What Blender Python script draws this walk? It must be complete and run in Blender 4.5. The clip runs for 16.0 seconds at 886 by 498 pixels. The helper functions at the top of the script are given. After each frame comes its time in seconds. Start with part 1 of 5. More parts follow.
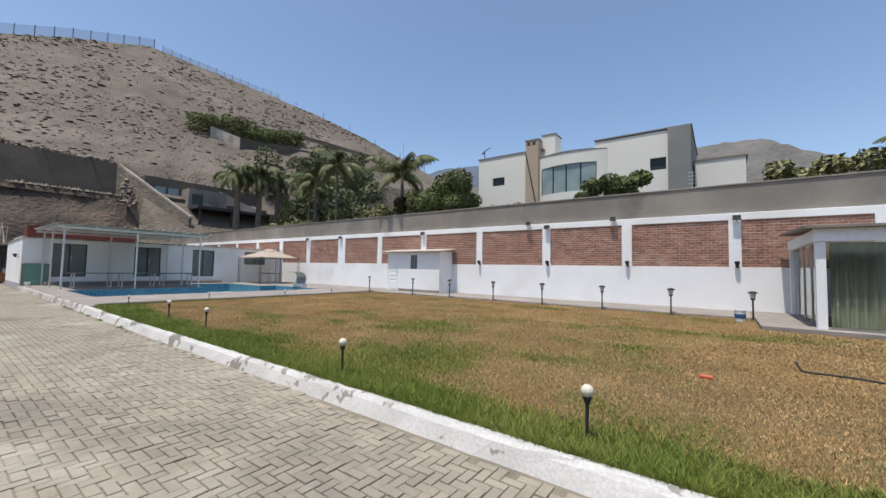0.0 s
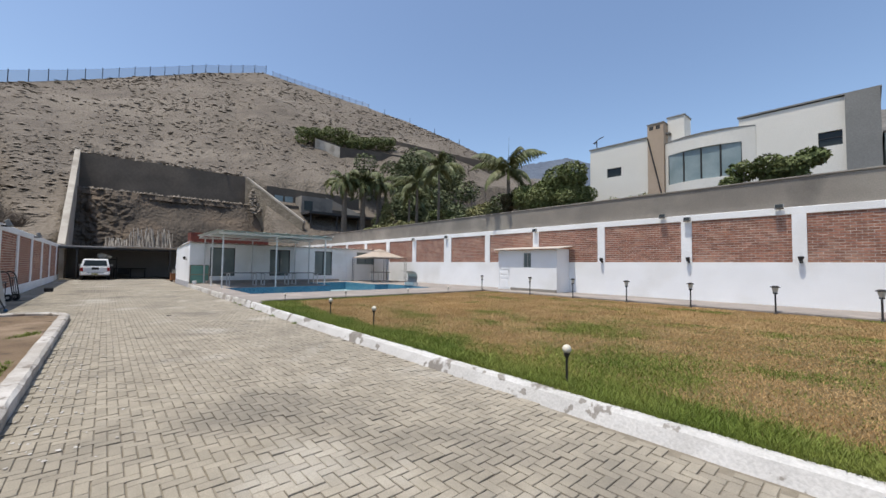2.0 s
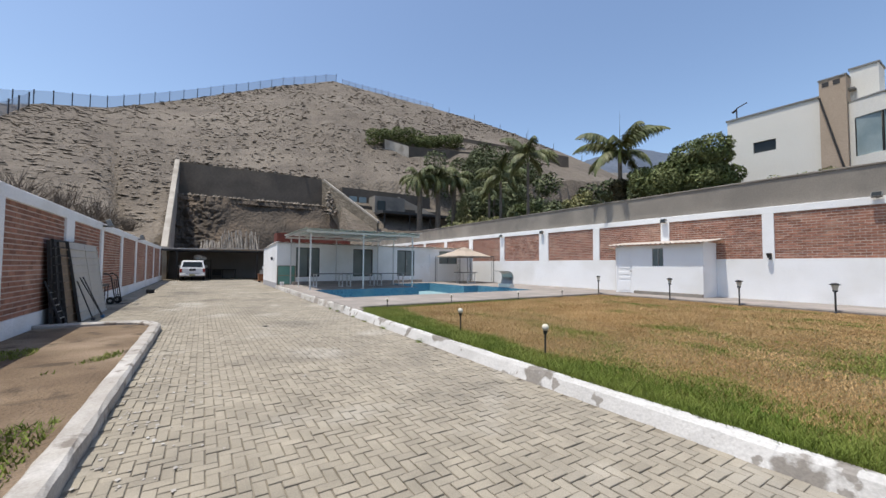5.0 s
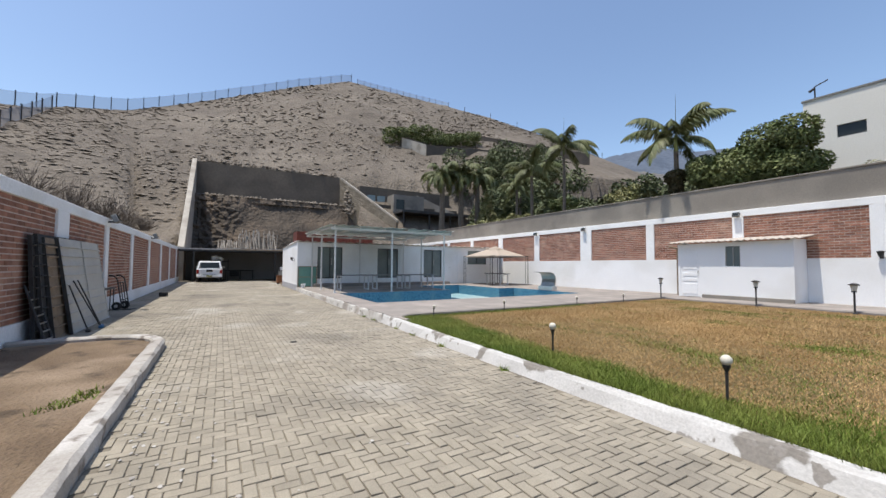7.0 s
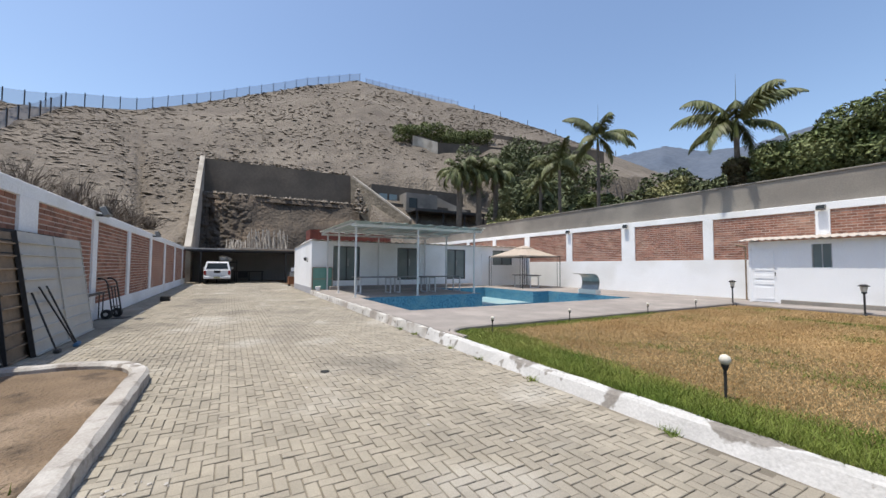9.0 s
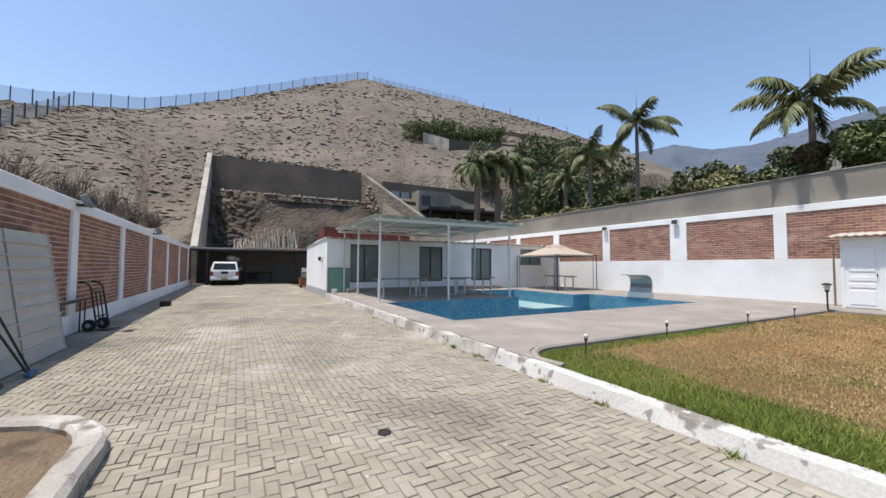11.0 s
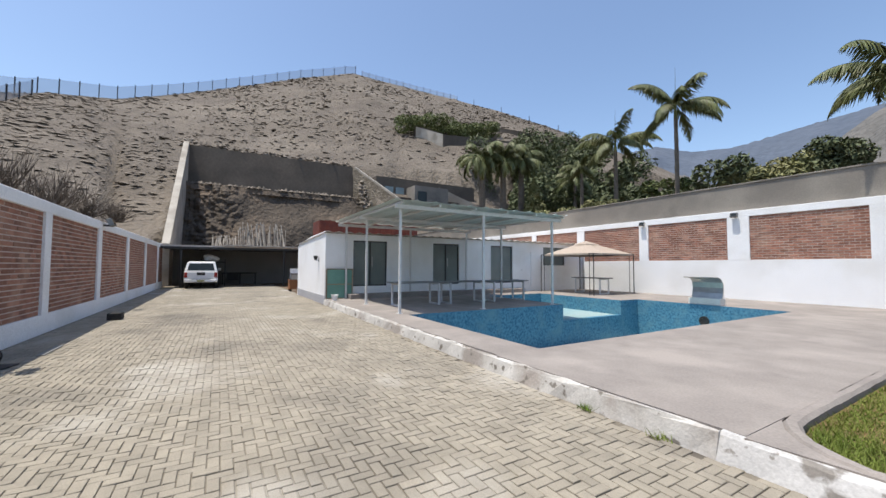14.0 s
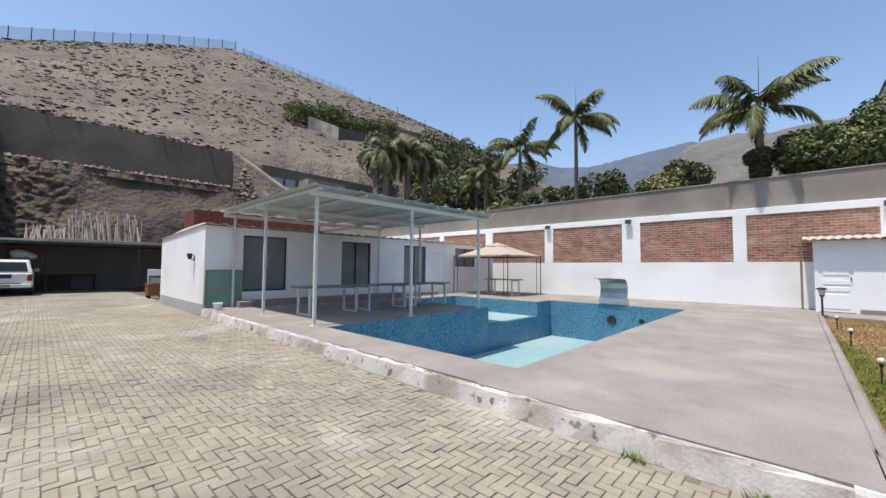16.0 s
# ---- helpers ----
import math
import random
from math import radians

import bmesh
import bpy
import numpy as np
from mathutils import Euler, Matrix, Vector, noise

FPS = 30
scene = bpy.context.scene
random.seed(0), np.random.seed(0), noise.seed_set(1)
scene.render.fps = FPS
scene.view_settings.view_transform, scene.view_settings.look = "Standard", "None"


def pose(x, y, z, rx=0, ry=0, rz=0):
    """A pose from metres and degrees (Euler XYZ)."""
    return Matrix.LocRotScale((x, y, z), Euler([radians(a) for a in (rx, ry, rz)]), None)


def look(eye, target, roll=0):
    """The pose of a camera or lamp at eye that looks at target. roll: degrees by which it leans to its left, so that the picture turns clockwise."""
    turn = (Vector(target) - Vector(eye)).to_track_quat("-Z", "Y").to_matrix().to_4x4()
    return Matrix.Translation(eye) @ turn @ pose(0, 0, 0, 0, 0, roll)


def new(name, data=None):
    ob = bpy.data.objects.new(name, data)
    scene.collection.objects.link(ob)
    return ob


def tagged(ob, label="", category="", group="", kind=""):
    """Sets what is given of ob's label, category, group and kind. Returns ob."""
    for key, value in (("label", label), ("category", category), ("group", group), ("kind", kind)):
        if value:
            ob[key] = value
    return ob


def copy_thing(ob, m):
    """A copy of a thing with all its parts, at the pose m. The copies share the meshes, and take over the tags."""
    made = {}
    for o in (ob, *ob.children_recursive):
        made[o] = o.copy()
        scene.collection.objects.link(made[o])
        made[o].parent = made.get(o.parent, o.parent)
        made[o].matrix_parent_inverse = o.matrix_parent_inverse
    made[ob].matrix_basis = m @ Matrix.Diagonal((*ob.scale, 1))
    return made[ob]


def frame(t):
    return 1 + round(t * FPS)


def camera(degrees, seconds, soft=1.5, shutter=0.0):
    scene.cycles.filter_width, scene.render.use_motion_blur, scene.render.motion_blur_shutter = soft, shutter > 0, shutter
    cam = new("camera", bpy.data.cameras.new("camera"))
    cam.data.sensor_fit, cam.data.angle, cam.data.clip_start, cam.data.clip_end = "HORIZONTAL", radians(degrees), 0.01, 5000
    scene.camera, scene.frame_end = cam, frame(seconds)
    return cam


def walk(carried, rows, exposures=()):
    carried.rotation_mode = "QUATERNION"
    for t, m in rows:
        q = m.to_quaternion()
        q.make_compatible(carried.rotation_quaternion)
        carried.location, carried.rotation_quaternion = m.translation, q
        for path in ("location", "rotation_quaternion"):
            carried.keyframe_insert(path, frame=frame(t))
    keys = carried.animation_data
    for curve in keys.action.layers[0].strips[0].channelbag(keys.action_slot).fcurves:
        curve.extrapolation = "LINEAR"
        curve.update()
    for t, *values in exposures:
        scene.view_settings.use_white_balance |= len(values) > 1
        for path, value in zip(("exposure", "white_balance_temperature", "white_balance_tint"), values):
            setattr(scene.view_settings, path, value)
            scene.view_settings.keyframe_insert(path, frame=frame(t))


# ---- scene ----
cam = camera(98.8, 16.0)
METRES, EYE, TILT, LEAN, TURN = 16.7, 1.5, 0.38, 0.525, 36.2
ROWS = [
    (0.0, 0.0, 0.0, 0.0, -0.08, 2.64, -1.65),
    (0.5, -0.0275, -0.004, -0.0009, -0.01, 2.64, -1.62),
    (1.0, -0.0535, -0.0062, -0.0002, 1.0, 2.54, -1.51),
    (1.5, -0.0785, 0.001, -0.0003, 7.51, 2.26, -1.29),
    (2.0, -0.1047, 0.0135, -0.0017, 12.17, 2.09, -1.17),
    (2.5, -0.1295, 0.0304, -0.0032, 14.05, 2.04, -1.04),
    (3.0, -0.1575, 0.0499, -0.0043, 16.0, 2.01, -0.98),
    (3.5, -0.1842, 0.0697, -0.0042, 18.3, 1.98, -0.83),
    (4.0, -0.21, 0.091, -0.0041, 19.64, 1.93, -0.79),
    (6.5, -0.3354, 0.1961, -0.0082, 23.16, 1.92, -0.64),
    (7.0, -0.3627, 0.2149, -0.008, 23.45, 1.95, -0.65),
    (7.5, -0.3893, 0.2361, -0.0079, 23.72, 1.94, -0.63),
    (8.0, -0.4168, 0.2554, -0.0082, 23.96, 1.96, -0.63),
    (8.5, -0.4423, 0.2755, -0.0087, 24.2, 2.0, -0.62),
    (9.0, -0.4685, 0.2952, -0.0089, 24.45, 2.02, -0.63),
    (11.5, -0.5983, 0.3922, -0.0105, 25.46, 2.02, -0.55),
    (12.0, -0.6234, 0.4134, -0.0109, 25.38, 2.01, -0.54),
    (12.5, -0.6508, 0.434, -0.0108, 25.17, 2.02, -0.57),
    (13.0, -0.6767, 0.4537, -0.0097, 24.94, 2.05, -0.56),
    (13.5, -0.7014, 0.4763, -0.0104, 24.27, 2.0, -0.56),
    (14.0, -0.7266, 0.4961, -0.0112, 23.27, 2.03, -0.58),
    (14.5, -0.7499, 0.516, -0.0119, 22.34, 2.06, -0.58),
    (15.0, -0.7758, 0.5342, -0.0127, 21.88, 2.1, -0.65),
    (15.5, -0.796, 0.5493, -0.012, 20.2, 2.21, -0.62),
    (16.0, -0.8075, 0.5596, -0.0119, 6.93, 2.38, -0.92),
]
walk(cam, [(t, pose(0, 0, EYE, TILT, LEAN, TURN) @ pose(METRES * x, METRES * y, METRES * z, 90 + pitch, roll, yaw)) for t, x, y, z, yaw, pitch, roll in ROWS], [(0.0, 0.2, 6600, 10), (3.5, 0.26, 6600, 10), (7.0, 0.34, 6600, 10), (12.5, 0.43, 6600, 10), (16.0, 0.4, 6600, 10)])

# ---- world, sun, exposure ----
world = bpy.data.worlds.new("sky_world")
scene.world = world
world.use_nodes = True
wn = world.node_tree
sky = wn.nodes.new("ShaderNodeTexSky")
sky.sky_type = "NISHITA"
sky.sun_disc = False
sky.sun_elevation = radians(73)
sky.sun_rotation = radians(190)
sky.air_density = 1.0
sky.dust_density = 1.1
sky.ozone_density = 2.2
wn.nodes["Background"].inputs["Strength"].default_value = 0.155
wn.links.new(sky.outputs["Color"], wn.nodes["Background"].inputs["Color"])
sun = new("sun", bpy.data.lights.new("sun", "SUN"))
sun.data.energy = 3.9
sun.data.angle = radians(0.53)
sun.data.color = (1.0, 0.955, 0.88)
sun.matrix_world = look((-4, -26, 92), (0, 0, 0))


# ---- materials ----
def mat(name, c1, c2, scale=4.0, rough=0.8, bump=0.2, fine=60.0, metal=0.0, c3=None, big=0.35, spread=0.0, bump_dist=0.01, mid=0.5, cut=(0.5, 0.68), c4=None, big4=0.3, cut4=(0.6, 0.66)):
    """Two noise scales mix c1 and c2; c3 stains at a large scale; spread varies brightness from piece to piece."""
    m = bpy.data.materials.new(name)
    m.use_nodes = True
    nt = m.node_tree
    bsdf = nt.nodes["Principled BSDF"]
    geo = nt.nodes.new("ShaderNodeNewGeometry")

    def noise_tex(s, detail=6.0):
        n = nt.nodes.new("ShaderNodeTexNoise")
        n.inputs["Scale"].default_value = s
        n.inputs["Detail"].default_value = detail
        nt.links.new(geo.outputs["Position"], n.inputs["Vector"])
        return n

    def ramp(src, lo, hi):
        r = nt.nodes.new("ShaderNodeMapRange")
        r.inputs[1].default_value, r.inputs[2].default_value = lo, hi
        nt.links.new(src, r.inputs[0])
        return r.outputs[0]

    def mix(fac, a, b, mode="MIX"):
        x = nt.nodes.new("ShaderNodeMix")
        x.data_type, x.blend_type = "RGBA", mode
        for sock, v in ((x.inputs[0], fac), (x.inputs[6], a), (x.inputs[7], b)):
            if isinstance(v, (int, float)):
                sock.default_value = v
            elif isinstance(v, tuple):
                sock.default_value = (*v, 1)
            else:
                nt.links.new(v, sock)
        return x.outputs[2]

    n1, n2 = noise_tex(scale), noise_tex(fine, 3.0)
    col = mix(ramp(n1.outputs[0], mid - 0.18, mid + 0.18), c1, c2)
    if c3:
        n3 = noise_tex(big, 8.0)
        col = mix(ramp(n3.outputs[0], *cut), col, c3)
    if c4:
        n4 = noise_tex(big4, 10.0)
        col = mix(ramp(n4.outputs[0], *cut4), col, c4)
    g = ramp(n2.outputs[0], 0.2, 0.8)
    dark = nt.nodes.new("ShaderNodeMapRange")
    dark.inputs[3].default_value, dark.inputs[4].default_value = 0.82, 1.15
    nt.links.new(g, dark.inputs[0])
    hsv = nt.nodes.new("ShaderNodeHueSaturation")
    nt.links.new(col, hsv.inputs["Color"])
    val = dark.outputs[0]
    if spread:
        info = nt.nodes.new("ShaderNodeObjectInfo")
        add = nt.nodes.new("ShaderNodeMath")
        add.operation = "ADD"
        nt.links.new(info.outputs["Random"], add.inputs[0])
        nt.links.new(geo.outputs["Random Per Island"], add.inputs[1])
        fr = nt.nodes.new("ShaderNodeMath")
        fr.operation = "FRACT"
        nt.links.new(add.outputs[0], fr.inputs[0])
        rr = nt.nodes.new("ShaderNodeMapRange")
        rr.inputs[3].default_value, rr.inputs[4].default_value = 1 - spread, 1 + spread
        nt.links.new(fr.outputs[0], rr.inputs[0])
        mul = nt.nodes.new("ShaderNodeMath")
        mul.operation = "MULTIPLY"
        nt.links.new(val, mul.inputs[0])
        nt.links.new(rr.outputs[0], mul.inputs[1])
        val = mul.outputs[0]
    nt.links.new(val, hsv.inputs["Value"])
    nt.links.new(hsv.outputs[0], bsdf.inputs["Base Color"])
    bsdf.inputs["Roughness"].default_value = rough
    bsdf.inputs["Metallic"].default_value = metal
    bsdf.inputs["Specular IOR Level"].default_value = 0.3
    if bump:
        b = nt.nodes.new("ShaderNodeBump")
        b.inputs["Strength"].default_value = bump
        b.inputs["Distance"].default_value = bump_dist
        nt.links.new(n2.outputs[0], b.inputs["Height"])
        nt.links.new(b.outputs[0], bsdf.inputs["Normal"])
    return m


def glass(name, tint, rough=0.02):
    m = bpy.data.materials.new(name)
    m.use_nodes = True
    nt = m.node_tree
    b = nt.nodes["Principled BSDF"]
    b.inputs["Base Color"].default_value = (*tint, 1)
    b.inputs["Roughness"].default_value = rough
    b.inputs["Transmission Weight"].default_value = 1.0
    b.inputs["IOR"].default_value = 1.45
    return m


PAVER = mat("paver_concrete", (0.325, 0.288, 0.225), (0.25, 0.222, 0.174), 3, 0.9, 0.4, 90, c3=(0.165, 0.148, 0.122), big=0.42, spread=0.08, cut=(0.52, 0.74), c4=(0.40, 0.37, 0.315), big4=0.55, cut4=(0.56, 0.74))
BEDDING = mat("paver_joint_sand", (0.235, 0.204, 0.156), (0.18, 0.157, 0.12), 8, 0.95, 0.4, 120, c3=(0.095, 0.083, 0.068), big=0.42, cut=(0.5, 0.66), c4=(0.36, 0.335, 0.285), big4=0.55, cut4=(0.54, 0.68))
KERBWORN = mat("worn_deck_edge_paint", (0.56, 0.54, 0.50), (0.44, 0.42, 0.385), 2.5, 0.9, 0.5, 40, c3=(0.33, 0.295, 0.26), big=1.3, cut=(0.5, 0.62), c4=(0.19, 0.17, 0.145), big4=6.5, cut4=(0.6, 0.65))
KERBGREY = mat("faded_kerb_paint", (0.40, 0.375, 0.34), (0.32, 0.298, 0.268), 3.0, 0.9, 0.5, 50, c3=(0.52, 0.50, 0.47), big=1.6, cut=(0.5, 0.66), c4=(0.21, 0.185, 0.16), big4=5.0, cut4=(0.58, 0.68))
WHITE = mat("white_painted_render", (0.86, 0.86, 0.85), (0.82, 0.82, 0.81), 1.2, 0.85, 0.15, 45, c3=(0.75, 0.74, 0.71), big=0.5)
CREAM = mat("off_white_house_paint", (0.70, 0.68, 0.62), (0.66, 0.64, 0.58), 0.6, 0.85, 0.1, 30)
TAN = mat("tan_house_paint", (0.42, 0.33, 0.25), (0.38, 0.30, 0.22), 0.8, 0.85, 0.1, 30)
GREYPAINT = mat("grey_house_paint", (0.22, 0.22, 0.21), (0.19, 0.19, 0.18), 0.8, 0.85, 0.1, 30)
KERBWHITE = mat("flaking_white_kerb_paint", (0.58, 0.57, 0.55), (0.48, 0.47, 0.45), 1.6, 0.85, 0.4, 40, c3=(0.235, 0.215, 0.19), big=1.5, cut=(0.615, 0.64), c4=(0.27, 0.25, 0.225), big4=5.5, cut4=(0.62, 0.65))
CEMENT = mat("grey_cement_render", (0.245, 0.22, 0.188), (0.19, 0.172, 0.15), 0.7, 0.9, 0.2, 30, c3=(0.285, 0.26, 0.222), big=0.4, c4=(0.115, 0.105, 0.094), big4=0.22, cut4=(0.57, 0.66))
BRICK = mat("red_clay_brick", (0.35, 0.168, 0.112), (0.24, 0.112, 0.076), 5, 0.9, 0.4, 70, spread=0.27, c3=(0.40, 0.235, 0.165), big=1.1, cut=(0.52, 0.72))
MORTAR = mat("brick_mortar", (0.58, 0.48, 0.41), (0.48, 0.39, 0.33), 6, 0.95, 0.4, 80)
DECK = mat("pool_deck_concrete", (0.285, 0.254, 0.226), (0.225, 0.20, 0.18), 2.2, 0.85, 0.3, 40, c3=(0.325, 0.288, 0.256), big=0.9)
SOIL = mat("dry_soil", (0.21, 0.152, 0.10), (0.135, 0.095, 0.062), 1.6, 0.95, 1.0, 26, c3=(0.29, 0.22, 0.155), big=0.7, bump_dist=0.05, c4=(0.095, 0.07, 0.048), big4=2.2, cut4=(0.58, 0.68))
LAWN = mat("lawn_soil_and_thatch", (0.10, 0.082, 0.034), (0.17, 0.115, 0.052), 0.6, 0.95, 0.6, 60, c3=(0.24, 0.155, 0.062), big=0.2, bump_dist=0.03)
METALW = mat("white_enamelled_steel", (0.66, 0.655, 0.635), (0.58, 0.575, 0.555), 6, 0.45, 0.0, 60)
DARKMETAL = mat("black_iron", (0.03, 0.03, 0.03), (0.045, 0.042, 0.04), 12, 0.5, 0.1, 80)
STEEL = mat("brushed_stainless_steel", (0.5, 0.5, 0.48), (0.42, 0.42, 0.41), 6, 0.3, 0.05, 120, metal=0.9)
RUST = mat("rust_red_sheet", (0.16, 0.045, 0.03), (0.11, 0.035, 0.028), 3, 0.8, 0.2, 60)
ROOFSHEET = mat("translucent_roof_sheet", (0.46, 0.52, 0.50), (0.40, 0.47, 0.46), 3, 0.4, 0.0, 60)
FIBRE = mat("fibre_cement_roof_sheet", (0.52, 0.46, 0.40), (0.44, 0.39, 0.34), 3, 0.9, 0.2, 60)
CANVAS = mat("beige_gazebo_canvas", (0.43, 0.355, 0.285), (0.38, 0.315, 0.255), 4, 0.9, 0.15, 150)
DARK = mat("dark_shaded_room", (0.06, 0.06, 0.06), (0.045, 0.045, 0.045), 3, 0.9, 0.1, 60)
ROOM = mat("room_wall_paint", (0.45, 0.45, 0.43), (0.41, 0.41, 0.40), 2, 0.9, 0.1, 60)
CURTAIN = mat("olive_grey_curtain", (0.20, 0.21, 0.16), (0.165, 0.175, 0.135), 4, 0.95, 0.2, 200)
POOLTILE = mat("blue_mosaic_tile", (0.12, 0.30, 0.40), (0.03, 0.125, 0.215), 14, 0.35, 0.15, 60, c3=(0.13, 0.27, 0.33), big=2.5, cut=(0.5, 0.75))
POOLFLOOR = mat("pale_blue_pool_floor", (0.27, 0.42, 0.44), (0.23, 0.37, 0.40), 3, 0.5, 0.1, 60, c3=(0.33, 0.43, 0.42))
HILL = mat("dry_hillside_earth", (0.162, 0.137, 0.109), (0.118, 0.099, 0.08), 0.28, 0.95, 0.7, 2.4, c3=(0.19, 0.162, 0.13), big=0.05, bump_dist=0.6, c4=(0.10, 0.085, 0.068), big4=0.35, cut4=(0.58, 0.74))
HILLROCK = mat("hillside_stones", (0.17, 0.145, 0.117), (0.215, 0.184, 0.15), 0.6, 0.95, 0.6, 6, spread=0.25)
ROCKFACE = mat("cut_rock_face", (0.105, 0.085, 0.066), (0.055, 0.046, 0.038), 0.5, 0.95, 1.0, 2.6, c3=(0.15, 0.115, 0.085), big=0.25, bump_dist=0.3)
PALECEM = mat("pale_weathered_concrete", (0.46, 0.42, 0.36), (0.37, 0.335, 0.285), 0.8, 0.9, 0.3, 20, c3=(0.28, 0.25, 0.21), big=0.5)
PALEROCK = mat("pale_stony_earth", (0.27, 0.23, 0.175), (0.19, 0.16, 0.12), 0.8, 0.95, 1.0, 4, c3=(0.13, 0.108, 0.082), big=0.6, bump_dist=0.2)
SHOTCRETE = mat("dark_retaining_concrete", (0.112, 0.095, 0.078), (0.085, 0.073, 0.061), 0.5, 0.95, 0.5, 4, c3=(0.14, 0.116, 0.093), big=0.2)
# brown earth greyed for distance haze in the colour; the air is clear
FARHILL = mat("haze_greyed_hill", (0.15, 0.142, 0.13), (0.11, 0.107, 0.10), 0.02, 1.0, 0.8, 0.12, bump_dist=6)
# blue of the distance haze is mixed into this mountain colour
VERYFAR = mat("haze_tinted_mountain", (0.095, 0.115, 0.15), (0.08, 0.10, 0.135), 0.01, 1.0, 0.4, 0.05, bump_dist=8)
LEAF = mat("green_foliage", (0.085, 0.115, 0.036), (0.17, 0.19, 0.075), 1.2, 0.7, 0.0, 30, spread=0.4)
LEAFDARK = mat("dark_green_foliage", (0.06, 0.078, 0.034), (0.115, 0.13, 0.062), 0.5, 0.75, 0.0, 30, spread=0.4)
LEAFYEL = mat("yellow_green_foliage", (0.25, 0.235, 0.105), (0.15, 0.16, 0.06), 1.2, 0.6, 0.0, 30, spread=0.35)
PALMLEAF = mat("palm_frond_green", (0.085, 0.11, 0.04), (0.14, 0.145, 0.06), 1.5, 0.5, 0.0, 40, spread=0.3)
BARK = mat("grey_palm_bark", (0.17, 0.145, 0.115), (0.12, 0.10, 0.08), 5, 0.95, 0.5, 30)
TWIG = mat("dry_brown_twigs", (0.13, 0.105, 0.085), (0.09, 0.075, 0.06), 3, 0.95, 0.0, 30)
GRASSG = mat("green_grass_blade", (0.10, 0.155, 0.018), (0.21, 0.235, 0.05), 0.9, 0.7, 0.0, 40, spread=0.3)
GRASSY = mat("dry_grass_blade", (0.52, 0.35, 0.165), (0.36, 0.225, 0.095), 0.9, 0.8, 0.0, 40, spread=0.3)
TRUCKPAINT = mat("white_vehicle_paint", (0.74, 0.74, 0.73), (0.70, 0.70, 0.69), 3, 0.3, 0.0, 60)
RUBBER = mat("black_rubber", (0.02, 0.02, 0.02), (0.03, 0.03, 0.03), 10, 0.8, 0.1, 60)
DARKGLASS = mat("dark_tinted_glass", (0.02, 0.025, 0.025), (0.025, 0.03, 0.03), 3, 0.06, 0.0, 60)
REDLAMP = mat("red_lamp_lens", (0.35, 0.03, 0.025), (0.28, 0.025, 0.02), 8, 0.2, 0.0, 60)
WOOD = mat("old_wood", (0.30, 0.225, 0.155), (0.22, 0.165, 0.115), 5, 0.9, 0.3, 60, spread=0.2)
CARTWOOD = mat("varnished_orange_wood", (0.28, 0.12, 0.05), (0.22, 0.09, 0.04), 5, 0.6, 0.2, 60)
GREENGLASS = mat("green_frosted_panel", (0.16, 0.33, 0.27), (0.13, 0.28, 0.23), 2, 0.35, 0.0, 60)
PANEWHITE = mat("painted_sheet_panel", (0.52, 0.50, 0.45), (0.46, 0.44, 0.40), 2, 0.7, 0.15, 50)
BLUEPL = mat("blue_plastic", (0.04, 0.12, 0.22), (0.05, 0.14, 0.26), 6, 0.5, 0.0, 60)
GLOBE = mat("frosted_lamp_globe", (0.66, 0.62, 0.52), (0.58, 0.54, 0.45), 8, 0.5, 0.1, 50)
ORANGEPL = mat("orange_plastic", (0.6, 0.12, 0.05), (0.5, 0.1, 0.04), 6, 0.5, 0.0, 60)
GLASS = glass("window_glass", (0.86, 0.93, 0.91))
GLASSDARK = mat("green_tinted_door_glass", (0.19, 0.225, 0.215), (0.12, 0.15, 0.145), 0.9, 0.08, 0.0, 60)


# ---- mesh helpers ----
def box(bm, x0, x1, y0, y1, z0, z1, bevel=0.0):
    m = Matrix.Translation(((x0 + x1) / 2, (y0 + y1) / 2, (z0 + z1) / 2)) @ Matrix.Diagonal((abs(x1 - x0), abs(y1 - y0), abs(z1 - z0), 1))
    vs = bmesh.ops.create_cube(bm, size=1, matrix=m)["verts"]
    if bevel:
        es = list({e for v in vs for e in v.link_edges})
        bmesh.ops.bevel(bm, geom=es, offset=bevel, segments=1, affect="EDGES")
    return bm


def quick_box(x0, x1, y0, y1, z0, z1, bevel=0.0):
    return box(bmesh.new(), x0, x1, y0, y1, z0, z1, bevel)


def rod(bm, a, b, r1, r2=None, seg=8):
    a, b = Vector(a), Vector(b)
    d = b - a
    m = Matrix.Translation((a + b) / 2) @ d.to_track_quat("Z", "Y").to_matrix().to_4x4()
    bmesh.ops.create_cone(bm, cap_ends=True, segments=seg, radius1=r1, radius2=r1 if r2 is None else r2, depth=d.length, matrix=m)
    return bm


def quick_rod(a, b, r1, r2=None, seg=8):
    return rod(bmesh.new(), a, b, r1, r2, seg)


def ball(bm, c, r, sub=2, squash=1.0):
    bmesh.ops.create_icosphere(bm, subdivisions=sub, radius=r, matrix=Matrix.Translation(c) @ Matrix.Diagonal((1, 1, squash, 1)))
    return bm


def lathe(profile, seg=16):
    bm = bmesh.new()
    rings = [[bm.verts.new((r * math.cos(2 * math.pi * i / seg), r * math.sin(2 * math.pi * i / seg), z)) for i in range(seg)] for r, z in profile]
    for a, b in zip(rings, rings[1:]):
        for i in range(seg):
            bm.faces.new((a[i], a[(i + 1) % seg], b[(i + 1) % seg], b[i]))
    bm.faces.new(rings[0][::-1])
    bm.faces.new(rings[-1])
    return bm


